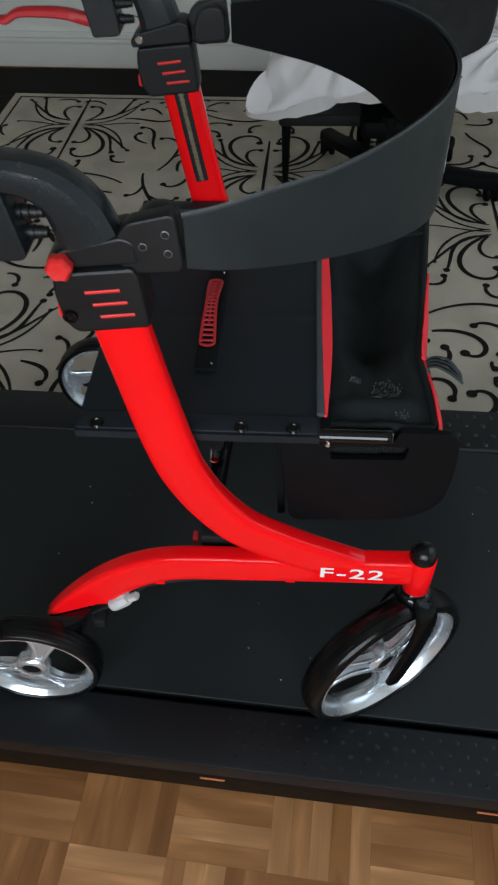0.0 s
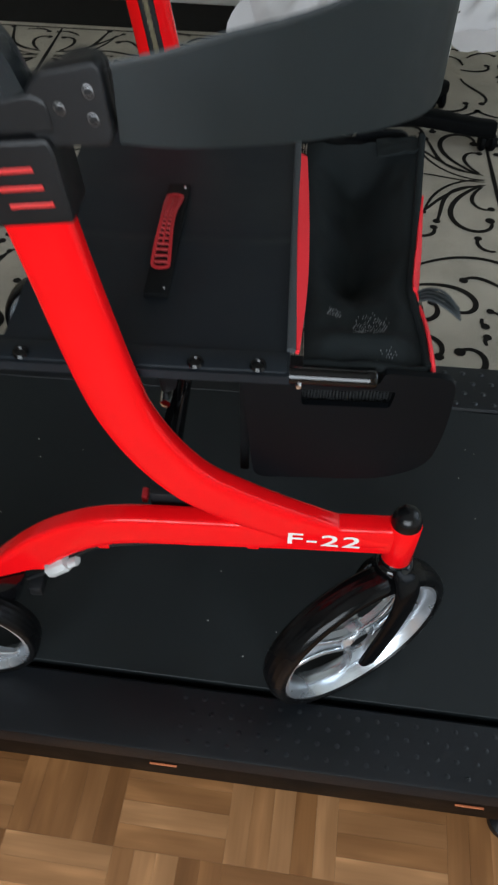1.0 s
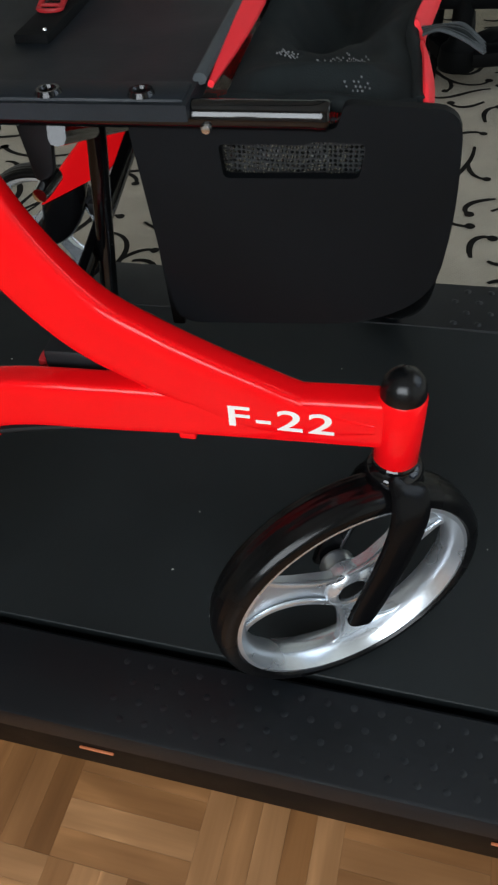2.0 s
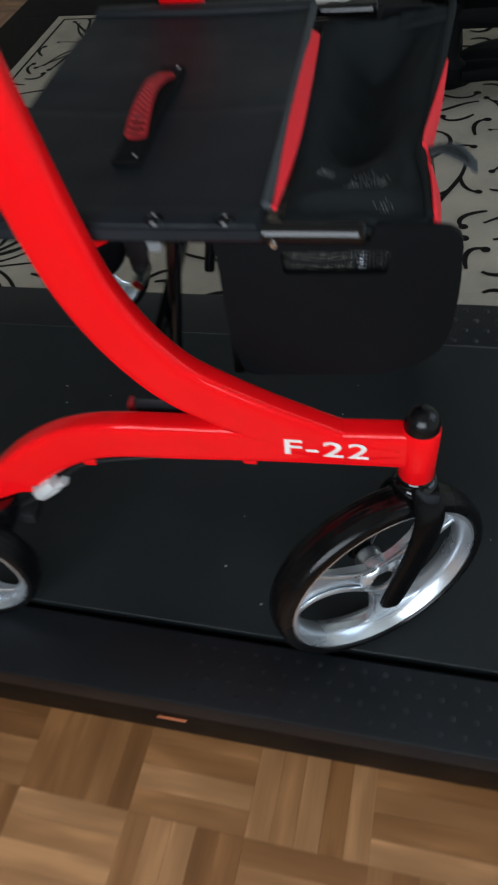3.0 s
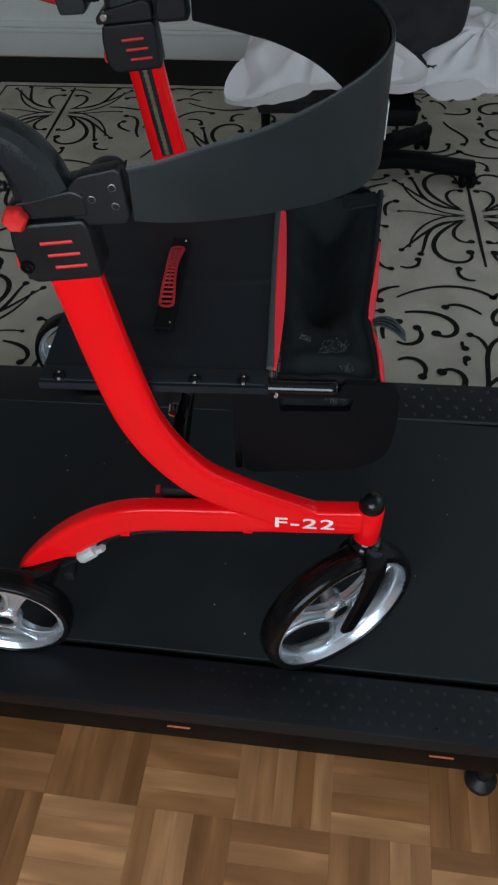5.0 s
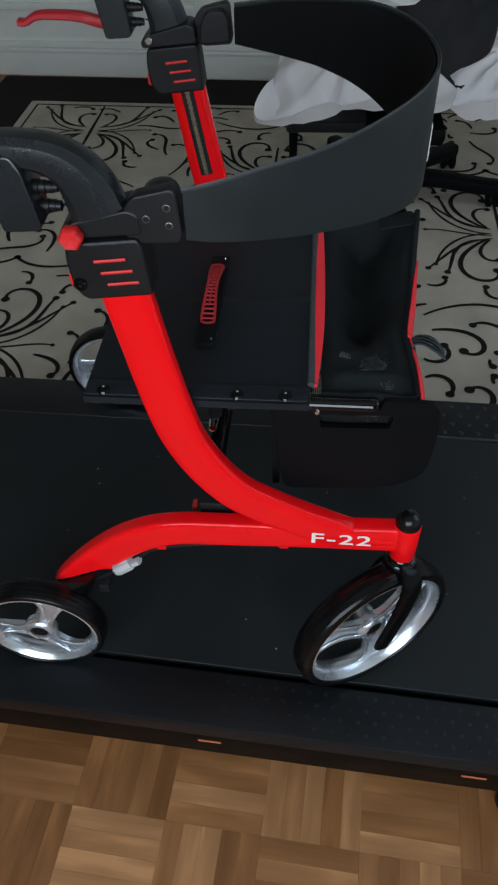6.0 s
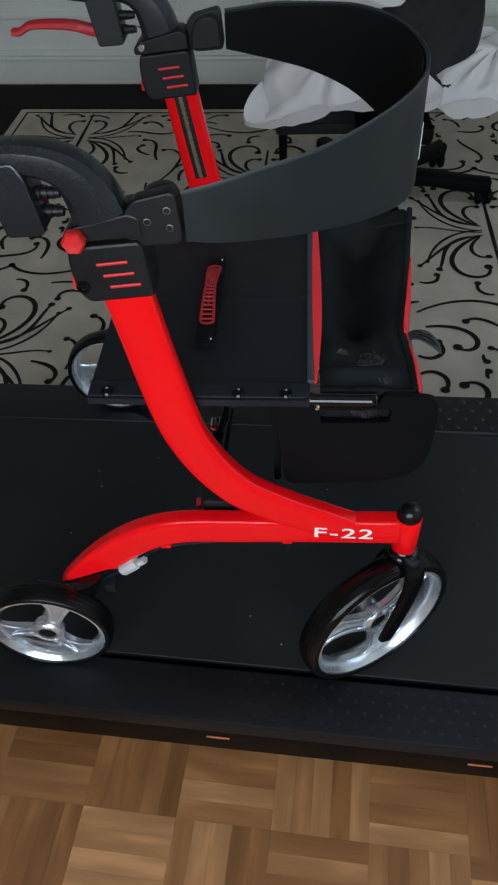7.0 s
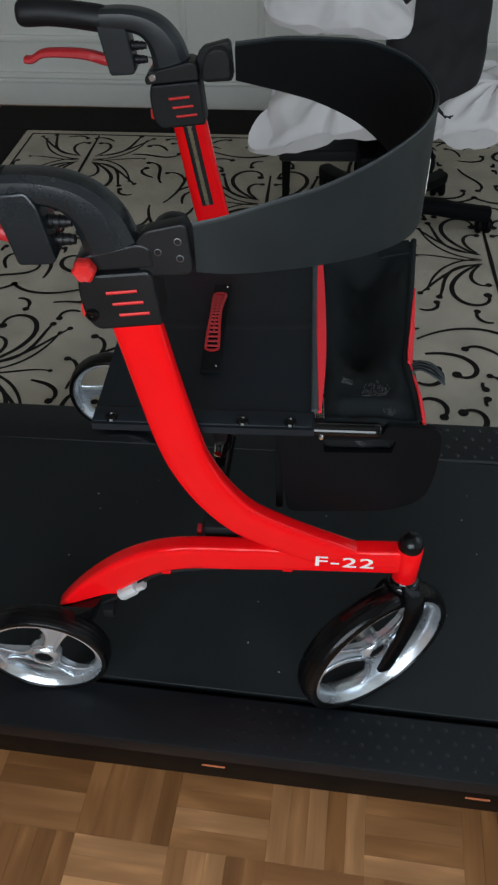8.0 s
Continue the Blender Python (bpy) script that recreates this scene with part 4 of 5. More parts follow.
for sgn in (-1, 1):
    pts = [(0.0150 + sgn * strap_half(y), y, strap_z(y)) for y in ys]
    add_sweep(bm, pts, 0.0014, 0.0019, side=(1, 0, 0), n=8, power=3)
add_sweep(bm, [(0.0150, y, strap_z(y)) for y in ys[5:-3]], 0.0012, 0.0011, side=(1, 0, 0), n=8, power=3)
for k in range(17):
    y = 0.1415 + k * 0.0072
    add_sweep(bm, [(0.0150 - strap_half(y), y, strap_z(y)), (0.0150 + strap_half(y), y, strap_z(y))], 0.0017, 0.0011, side=(0, 0, 1), n=8, power=3)
for y, s in ((0.138, -1), (0.260, 1)):
    arc = [(0.0150 + strap_half(y) * math.cos(t), y + s * 0.005 * math.sin(t), strap_z(y)) for t in np.linspace(0, math.pi, 10)]
    add_sweep(bm, arc, 0.0018, 0.0014, side=(0, 0, 1), n=8, power=3)
part("pull_strap", bm, RED_STRAP, SEAT, "red rubber ladder pull strap")
# seat bars along both sides
for flip in SIDES:
    bar = part("seat_bar", rod((-0.106, 0.004, 0.7545), (0.222, 0.004, 0.7545), 0.0080, 28), BAR_BLACK, ROLL, "gloss black steel seat bar", flip)
    part("bar_end_cap", lathe([(0.0, 0.0), (0.0084, 0.0), (0.0084, 0.007), (0.0074, 0.0085), (0.0, 0.0085)], pose(0.216, 0.004, 0.7545, 0, 90), 20), BAR_BLACK, bar, "", flip)
    part("bar_bolt", lathe([(0.0, 0.003), (0.0024, 0.0026), (0.0034, 0.0)], pose(0.156, -0.0040, 0.7500, 90), 14), STEEL, bar, "bright steel bolt", flip)
    # folding links and pivots under the seat
    link = part("folding_strut", rod((0.054, 0.095, 0.745), (0.012, 0.110, 0.470), 0.0075, 12), BLACK_GLOSS, ROLL, "black folding strut under the seat", flip)
    part("link_bolt", lathe([(0.0, 0.010), (0.005, 0.009), (0.006, 0.0), (0.006, -0.02), (0.0, -0.02)], pose(0.030, 0.030, 0.690, 90), 12), STEEL, link, "bright steel pivot bolt", flip)
    part("pivot_block", box((0.008, -0.004, 0.553), (0.056, 0.04, 0.575), 0.004), BLACK_PLASTIC, link, "", flip)
    part("pivot_tab", box((-0.003, 0.004, 0.546), (0.004, 0.018, 0.558), 0.002), RED_STRAP, link, "red pivot tab", flip)
    part("hinge_plate", plate(round_poly([(0.022, 0.738), (0.046, 0.738), (0.040, 0.700), (0.026, 0.694)], 0.006), 0.030, 0.036, 0.001), BLACK_PLASTIC, link, "black hinge plate", flip)
# cross braces between the two sides
for a, b in (((0.012, 0.01, 0.560), (0.054, 2 * MID - 0.02, 0.735)), ((0.012, 2 * MID - 0.01, 0.560), (0.054, 0.02, 0.735))):
    part("cross_brace", sweep([a, b], 0.009, 0.006, side=(1, 0, 0), n=10, power=3), BLACK_GLOSS, ROLL, "black steel cross brace")


# wheels
def wheel(centre, yaw, R, rim, width, flip, label):
    m = pose(*centre) @ pose(0, 0, 0, 90, 0, yaw)
    w = width / 2
    bm = bmesh.new()
    add_lathe(bm, [(rim, w - 0.004), (rim - 0.002, w), (rim - 0.006, w + 0.0008), (rim - 0.0115, w - 0.0055), (rim - 0.0145, w - 0.012), (rim - 0.0145, -w + 0.012), (rim - 0.0115, -w + 0.0055),
                   (rim - 0.006, -w - 0.0008), (rim - 0.002, -w), (rim, -w + 0.004)], m, 64, True)
    hub = lathe([(0.0132, 0.001), (0.0138, 0.0096), (0.0165, 0.0106), (0.0215, 0.0085), (0.0250, 0.002), (0.0235, -0.008), (0.0165, -0.013), (0.0155, -0.024), (0.0120, -0.028), (0.0, -0.0285)], m, 32)
    spokes = []
    inset = m.copy()
    m = m @ pose(0, 0, 0.007 if R < 0.11 else 0.002)
    hub.transform(m @ inset.inverted())
    spin = 45 if R > 0.11 else 70
    for k in range(3):
        q = m @ pose(0, 0, 0, 0, 0, spin + 120 * k)
        tmp = bmesh.new()
        r1 = rim - 0.0135
        f = 0.92 * (r1 / 0.0995) ** 1.6
        for s in (-1, 1):
            pts = spline([(0.012, s * 0.0170, 0.005), (r1 * 0.36, f * (s * 0.0130 - 0.006), 0.0060), (r1 * 0.58, f * (s * 0.0135 - 0.009), 0.0048), (r1 * 0.78, f * (s * 0.0200 - 0.008), 0.003), (r1 * 0.92, f * (s * 0.0330 - 0.003), 0.001), (r1 * 0.94, f * s * 0.046, 0.0)], 4)
            add_sweep(tmp, pts, 0.0030, [0.0022 - 0.0008 * i / (len(pts) - 1) for i in range(len(pts))], side=(0, 0, 1), n=10, power=2.8)
        half = [(0.0145, 0.0165), (r1 * 0.36, 0.0138), (r1 * 0.58, 0.0148), (r1 * 0.78, 0.0212), (r1 * 0.92, 0.0335), (r1 * 0.935, 0.0445), (r1 + 0.001, 0.030)]
        lean = (0.0, 0.006, 0.009, 0.008, 0.003, 0.0, 0.0)
        web = [(x, f * (-y - k)) for (x, y), k in zip(half, lean)] + [(x, f * (y - k)) for (x, y), k in zip(half[::-1], lean[::-1])]
        lo = [tmp.verts.new((x, y, 0.0042 - 0.050 * x)) for x, y in web]
        hi = [tmp.verts.new((x, y, -0.006)) for x, y in web]
        tmp.faces.new(lo)
        tmp.faces.new(hi[::-1])
        for i in range(len(web)):
            tmp.faces.new((lo[i], lo[i - 1], hi[i - 1], hi[i]))
        bmesh.ops.recalc_face_normals(tmp, faces=tmp.faces)
        tmp.transform(q)
        spokes.append(tmp)
    wh = part("wheel", bm, SILVER, ROLL, label, flip)
    m, axle_m = inset, m
    for tmp in spokes:
        part("spoke", tmp, SILVER, wh, "", flip, angle=35)
    part("hub", hub, SILVER, wh, "", flip)
    prof = []
    for k in range(31):
        th = math.pi * (k / 30) - math.pi / 2
        rib = 0.00035 * (k % 4 < 2) if 5 < k < 25 else 0.0
        prof.append((rim - 0.001 + (R - rim + 0.001 - rib) * abs(math.cos(th)) ** 0.55, (w + 0.0025) * math.sin(th)))
    prof += [(rim - 0.004, w - 0.002), (rim - 0.004, -w + 0.002)]
    bm = bmesh.new()
    add_lathe(bm, prof, m, 72, True)
    part("tyre", bm, TYRE, wh, "solid black rubber tyre with fine ribs", flip, angle=25)
    bm = bmesh.new()
    add_lathe(bm, [(0.0, 0.0088), (0.005, 0.0084), (0.0120, 0.0078), (0.0130, 0.0065), (0.0130, -w - 0.003), (0.0, -w - 0.003)], axle_m, 20, False)
    part("axle", bm, BAND_INSIDE, wh, "", flip)
    return wh


YAW_F, R_F = 32.3, 0.124
D, NV = Vector((math.cos(radians(YAW_F)), math.sin(radians(YAW_F)), 0)), Vector((math.sin(radians(YAW_F)), -math.cos(radians(YAW_F)), 0))
AX = Vector((*HEAD, 0))


def at_fork(d, n, z):
    return AX + D * d + NV * n + Vector((0, 0, z))


for flip in SIDES:
    fc = at_fork(-0.040, 0.008, BELT_Z + R_F)
    shift = None if flip is None else Matrix.Translation((HEAD[0], 2 * MID - HEAD[1], 0)) @ pose(0, 0, 0, 0, 0, -95) @ Matrix.Translation((-HEAD[0], -HEAD[1], 0))
    wheel(fc, YAW_F, R_F, 0.1113, 0.034, shift, "silver three-spoke front castor wheel with a black tyre")
    crown = bmesh.new()
    bm = bmesh.new()
    add_lathe(crown, [(0.0, 0.5100), (0.0165, 0.5100), (0.0175, 0.5085), (0.0165, 0.5060), (0.0170, 0.5040), (0.0205, 0.5020), (0.0222, 0.4985), (0.0215, 0.4940), (0.0225, 0.4915), (0.0240, 0.4860), (0.0225, 0.4790), (0.0180, 0.4740), (0.0, 0.4720)], pose(*HEAD, 0), 32, False)
    for s in (1, -1):
        arm = spline([at_fork(0.000, 0.006 + s * 0.004, 0.4960), at_fork(-0.001, 0.008 + s * 0.018, 0.4930), at_fork(-0.006, 0.008 + s * 0.0290, 0.474), at_fork(-0.018, 0.008 + s * 0.033, 0.436), at_fork(-0.033, 0.008 + s * 0.034, 0.396), at_fork(-0.045, 0.008 + s * 0.034, 0.364)], 6)
        wd = np.interp(np.linspace(0, 1, len(arm)), [0, 0.3, 0.92, 1], [0.0152, 0.0172, 0.0138, 0.0118])
        add_sweep(bm, [tuple(p) for p in arm], list(wd), 0.0052, side=tuple(NV), n=14, power=3)
    fork = part("fork", bm, FORK_BLACK, ROLL, "gloss black steel castor fork", shift)
    part("fork_crown", crown, CROWN_GLOSS, fork, "gloss black fork crown", shift)
    wheel((-0.237, -0.065, BELT_Z + 0.0975), 0.0, 0.0975, 0.0890, 0.031, flip, "silver three-spoke rear wheel with a black tyre")
    # rear wheel carrier between tube and wheel
    col = spline([(-0.1650, 0.4800, 0.0270, 0.0220), (-0.1760, 0.438, 0.0290, 0.0235), (-0.190, 0.400, 0.0295, 0.0235), (-0.206, 0.372, 0.024, 0.017), (-0.236, 0.350, 0.018, 0.014)], 5)
    bm = bmesh.new()
    add_sweep(bm, xz(col, YC - 0.014), [p[2] for p in col], [p[3] for p in col], n=24, power=2.4)
    cut = bmesh.ops.bisect_plane(bm, geom=bm.verts[:] + bm.edges[:] + bm.faces[:], plane_co=(-0.145, 0, 0.4455), plane_no=(-0.50, 0, 1), clear_outer=True)
    bmesh.ops.contextual_create(bm, geom=[e for e in cut["geom_cut"] if isinstance(e, bmesh.types.BMEdge)])
    rc = part("wheel_carrier", bm, BLACK_GLOSS, ROLL, "gloss black rear wheel carrier", flip)
    part("brake_shoe", box((-0.146, -0.040, 0.400), (-0.130, -0.014, 0.418), 0.003), BLACK_PLASTIC, rc, "", flip)

# bag at the front, under and ahead of the seat
def bag_wall(u, v):
    """Walls of the bag: u goes round, v from the rim to the floor."""
    x0, x1, y0, y1 = 0.130, 0.276, 0.018, 2 * MID - 0.018
    ring = [(x0, y0), (x1, y0), (x1, y1), (x0, y1)]
    per = [x1 - x0, y1 - y0, x1 - x0, y1 - y0]
    s = u * sum(per)
    i = 0
    while i < 3 and s > per[i]:
        s -= per[i]
        i += 1
    p = Vector(ring[i]).lerp(Vector(ring[(i + 1) % 4]), min(1, s / per[i]))
    c = Vector(((x0 + x1) / 2, MID))
    p = c + Vector(((p.x - c.x) * (1 - 0.22 * v ** 2), (p.y - c.y) * (1 - 0.10 * v ** 2)))
    j = 0.004 * noise.noise((p.x * 14, p.y * 14, v * 3))
    return Vector((p.x + j, p.y + j, 0.748 - 0.140 * v + j))


bm = bmesh.new()
side = grid_surface(bag_wall, 60, 10)
base = grid_surface(lambda u, v: Vector((0.147 + 0.114 * u, 0.040 + 2 * v * (MID - 0.040), 0.609 + 0.004 * noise.noise((u * 3, v * 5, 2.0)))), 12, 30)
for sheet in (side, base):
    me = bpy.data.meshes.new("bag")
    thicken(sheet, 0.0006).to_mesh(me)
    sheet.free()
    bm.from_mesh(me)
BAG = part("bag_body", bm, BAG_NET, ROLL, "black see-through net storage bag with red piping", angle=70)


def edge_x(v):
    """The soft outer edge of the bag's mouth."""
    return 0.271 - 0.007 * math.exp(-((v - 0.27) / 0.10) ** 2) + 0.045 * max(0.0, v - 0.4)


def lid(u, v):
    """The soft lid, sunk into a long hollow."""
    x, y = 0.160 + u * (edge_x(v) - 0.160), 0.022 + v * 0.395
    w = min(1.0, max(0.0, (v - 0.20) / 0.25)) * min(1.0, max(0.0, (1.02 - v) / 0.12))
    dip = 0.055 * math.exp(-((u - 0.46) / 0.27) ** 2) * (w * w * (3 - 2 * w))
    lip = 0.012 * math.exp(-((v - 0.07) / 0.035) ** 2) * math.sin(math.pi * u)
    rise = 0.018 * u * max(0.0, v - 0.55) * 2
    fold = 0.005 * noise.noise((x * 26, y * 12, 2.0)) + 0.0025 * noise.noise((x * 60, y * 30, 5.0))
    return Vector((x, y, 0.753 - dip + lip + rise + fold * min(1, 8 * u, 8 * (1 - u))))


part("lid", thicken(grid_surface(lid, 40, 70), 0.003), BAG_CLOTH, BAG, "black cloth lid sunk into a hollow", angle=80)
rim = [tuple(lid(1, v) + Vector((0.001, 0, 0.001))) for v in np.linspace(0, 1, 24)]
part("rim_roll", sweep(rim, 0.0045, 0.0045, side=(1, 0, 0), n=10), BAG_CLOTH, BAG, "padded black rim")
rim = [tuple(lid(u, 0) + Vector((0, -0.002, 0.0))) for u in np.linspace(0, 1, 14)]
part("rim_roll", sweep(rim, 0.005, 0.005, side=(0, 1, 0), n=10), BAG_CLOTH, BAG)
part("corner_flap", thicken(grid_surface(lambda u, v: Vector((0.245 + 0.048 * u, 0.385 + 0.040 * v, 0.760 + 0.010 * u * (1 - 0.4 * v) + 0.004 * noise.noise((u * 3, v * 3, 1.0)))), 10, 10), 0.003), BAG_CLOTH, BAG, "", angle=80)
ys = np.linspace(0.026, 0.372, 24)
pip = [(0.1535 + 0.003 * math.sin(math.pi * (y - 0.026) / 0.346), y, 0.762 + 0.003 * math.sin(math.pi * (y - 0.026) / 0.346)) for y in ys]
part("red_piping", sweep(pip, [0.0015 + 0.0062 * math.sin(math.pi * min(1, (y - 0.02) / 0.14) / 2) for y in ys], 0.0022, side=(0.5, 0, 1), n=8, power=3), RED_TRIM, BAG, "red fabric piping")
for ya, yb in ((0.010, 0.106), (0.128, 0.300)):
    ys = np.linspace(ya, yb, 18)
    pip = []
    for y in ys:
        v = (y - 0.022) / 0.395
        q = lid(1, min(1, max(0, v)))
        pip.append((q.x + 0.006, y, q.z + 0.001 - 0.010 * max(0.0, 0.03 - y) * 30))
    part("red_piping", sweep(pip, [0.0095 * math.sin(math.pi * ((0.12 + 0.75 * (y - ya) / (yb - ya)) if ya < 0.1 else (0.45 + 0.52 * (y - ya) / (yb - ya)))) for y in ys], 0.002, side=(1, 0, 0.4), n=8, power=3), RED_TRIM, BAG, "red fabric piping")
# grey webbing tab
tab = None
for shade, ks in ((GREY_WEB, (0, 2, 4, 6)), (BAG_CLOTH, (1, 3, 5))):
    bm = bmesh.new()
    for k in ks:
        pts = spline([(0.272, 0.114 + 0.0020 * k, 0.758), (0.282, 0.110 + 0.0042 * k, 0.762 - 0.001 * k), (0.296, 0.101 + 0.0042 * k, 0.760 - 0.0006 * (k % 3)), (0.309 - 0.002 * (k % 2), 0.090 + 0.0026 * k, 0.756)], 5)
        add_sweep(bm, pts, 0.0020, 0.0010, side=(0, 0, 1), n=6)
    if tab is None:
        tab = part("zip_tab", bm, shade, BAG, "grey and black ribbed webbing tab")
    else:
        part("rib", bm, shade, tab, "black ribs between the grey ones")


# moulded side panels with a hand slot
def panel(flip):
    outer = round_poly([(0.106, 0.746), (0.112, 0.670), (0.119, 0.603), (0.250, 0.611), (0.2930, 0.636), (0.3000, 0.695), (0.296, 0.758), (0.232, 0.760), (0.228, 0.746)], [0.004, 0.03, 0.016, 0.03, 0.026, 0.03, 0.016, 0.004, 0.004])
    slot = round_poly([(0.159, 0.7360), (0.1610, 0.7150), (0.2420, 0.7170), (0.2450, 0.7380), (0.215, 0.7385), (0.210, 0.7365)], 0.004)
    bm = bmesh.new()
    loops = []
    for pts in (outer, slot):
        vs = [bm.verts.new((p[0], 0.006, p[1])) for p in pts]
        loops.append([bm.edges.new((vs[i - 1], vs[i])) for i in range(len(vs))])
    bmesh.ops.triangle_fill(bm, use_beauty=True, edges=loops[0] + loops[1])
    r = bmesh.ops.extrude_face_region(bm, geom=bm.faces[:])
    for g in r["geom"]:
        if isinstance(g, bmesh.types.BMVert):
            g.co.y = 0.013
    bmesh.ops.recalc_face_normals(bm, faces=bm.faces)
    part("side_panel", bm, PANEL, BAG, "brown-black moulded side panel with a hand slot", flip, angle=30)


def glint_dots(pts, size, normal):
    """Glints painted on a net: one small pale lozenge for each point."""
    rd = random.Random(8)
    bm = bmesh.new()
    nv = Vector(normal)
    a = Vector((1, 0, 0))
    b = nv.cross(a)
    for p in pts:
        if rd.random() < 0.2:
            continue
        r = size * rd.uniform(0.5, 1.0)
        top = [bm.verts.new(p + nv * 0.0005 + d * r) for d in (a * 0.7 + b * 0.5, b - a * 0.4, -a * 0.7 - b * 0.5, a * 0.4 - b)]
        low = [bm.verts.new(v.co - nv * 0.0008) for v in top]
        bm.faces.new(top)
        for i in range(4):
            bm.faces.new((top[i - 1], low[i - 1], low[i], top[i]))
    bmesh.ops.recalc_face_normals(bm, faces=bm.faces)
    return bm


# paler than the bag's black net: light on the threads, put into the colour
NET_GLINT = material("pale_net_glint", (0.17, 0.176, 0.18), 0.7, vary=0.4, bump=0.0)
panel(None)
panel(MIRROR)
rd = random.Random(4)
pts = []
for cx, cy, rx, ry in ((0.226, 0.078, 0.020, 0.020), (0.212, 0.058, 0.008, 0.006), (0.190, 0.094, 0.010, 0.009), (0.238, 0.034, 0.010, 0.006)):
    for i in range(-8, 9):
        for j in range(-8, 9):
            x, y = cx + 0.0027 * i + 0.00135 * (j % 2), cy + 0.0027 * j
            e = ((x - cx) / rx) ** 2 + ((y - cy) / ry) ** 2
            if rd.random() > e ** 2:
                pts.append(lid((x - 0.160) / 0.114, (y - 0.022) / 0.395) + Vector((0, 0, 0.0006)))
tagged(part("net_glints", glint_dots(pts, 0.0009, (0, 0, 1)), NET_GLINT, BAG, "pale lozenges painting light glints on the lid's net", smooth=False), kind="stuff")
pts = [Vector((cx + 0.0026 * i + 0.0008 * j, 0.030, 0.716 + 0.0026 * j)) for cx in (0.176, 0.206) for i in range(7) for j in range(8)]
tagged(part("net_glints", glint_dots(pts, 0.0010, (0, -1, 0)), NET_GLINT, BAG, "pale lozenges painting light glints in the net behind the hand slot", smooth=False), kind="stuff")
part("bag_post", sweep([(0.106, 0.030, 0.748), (0.107, 0.034, 0.66), (0.108, 0.038, 0.578)], 0.0050, 0.0030, n=10, power=3.5), BAND_INSIDE, BAG, "black flat post at the end of the bag")

# the rollator stands slightly turned on the belt
ROLL.matrix_world = Matrix.Translation((0.06, -0.02, 0)) @ pose(0, 0, 0, 0, 0, -0.8) @ Matrix.Translation((-0.06, 0.02, 0)) @ ROLL.matrix_basis

# ---- the office chair with its bedding ----
CH = Vector((0.47, 2.09, 0))
BASE = Vector((0.43, 1.845, 0))          # foot of the gas lift, under the front of the seat


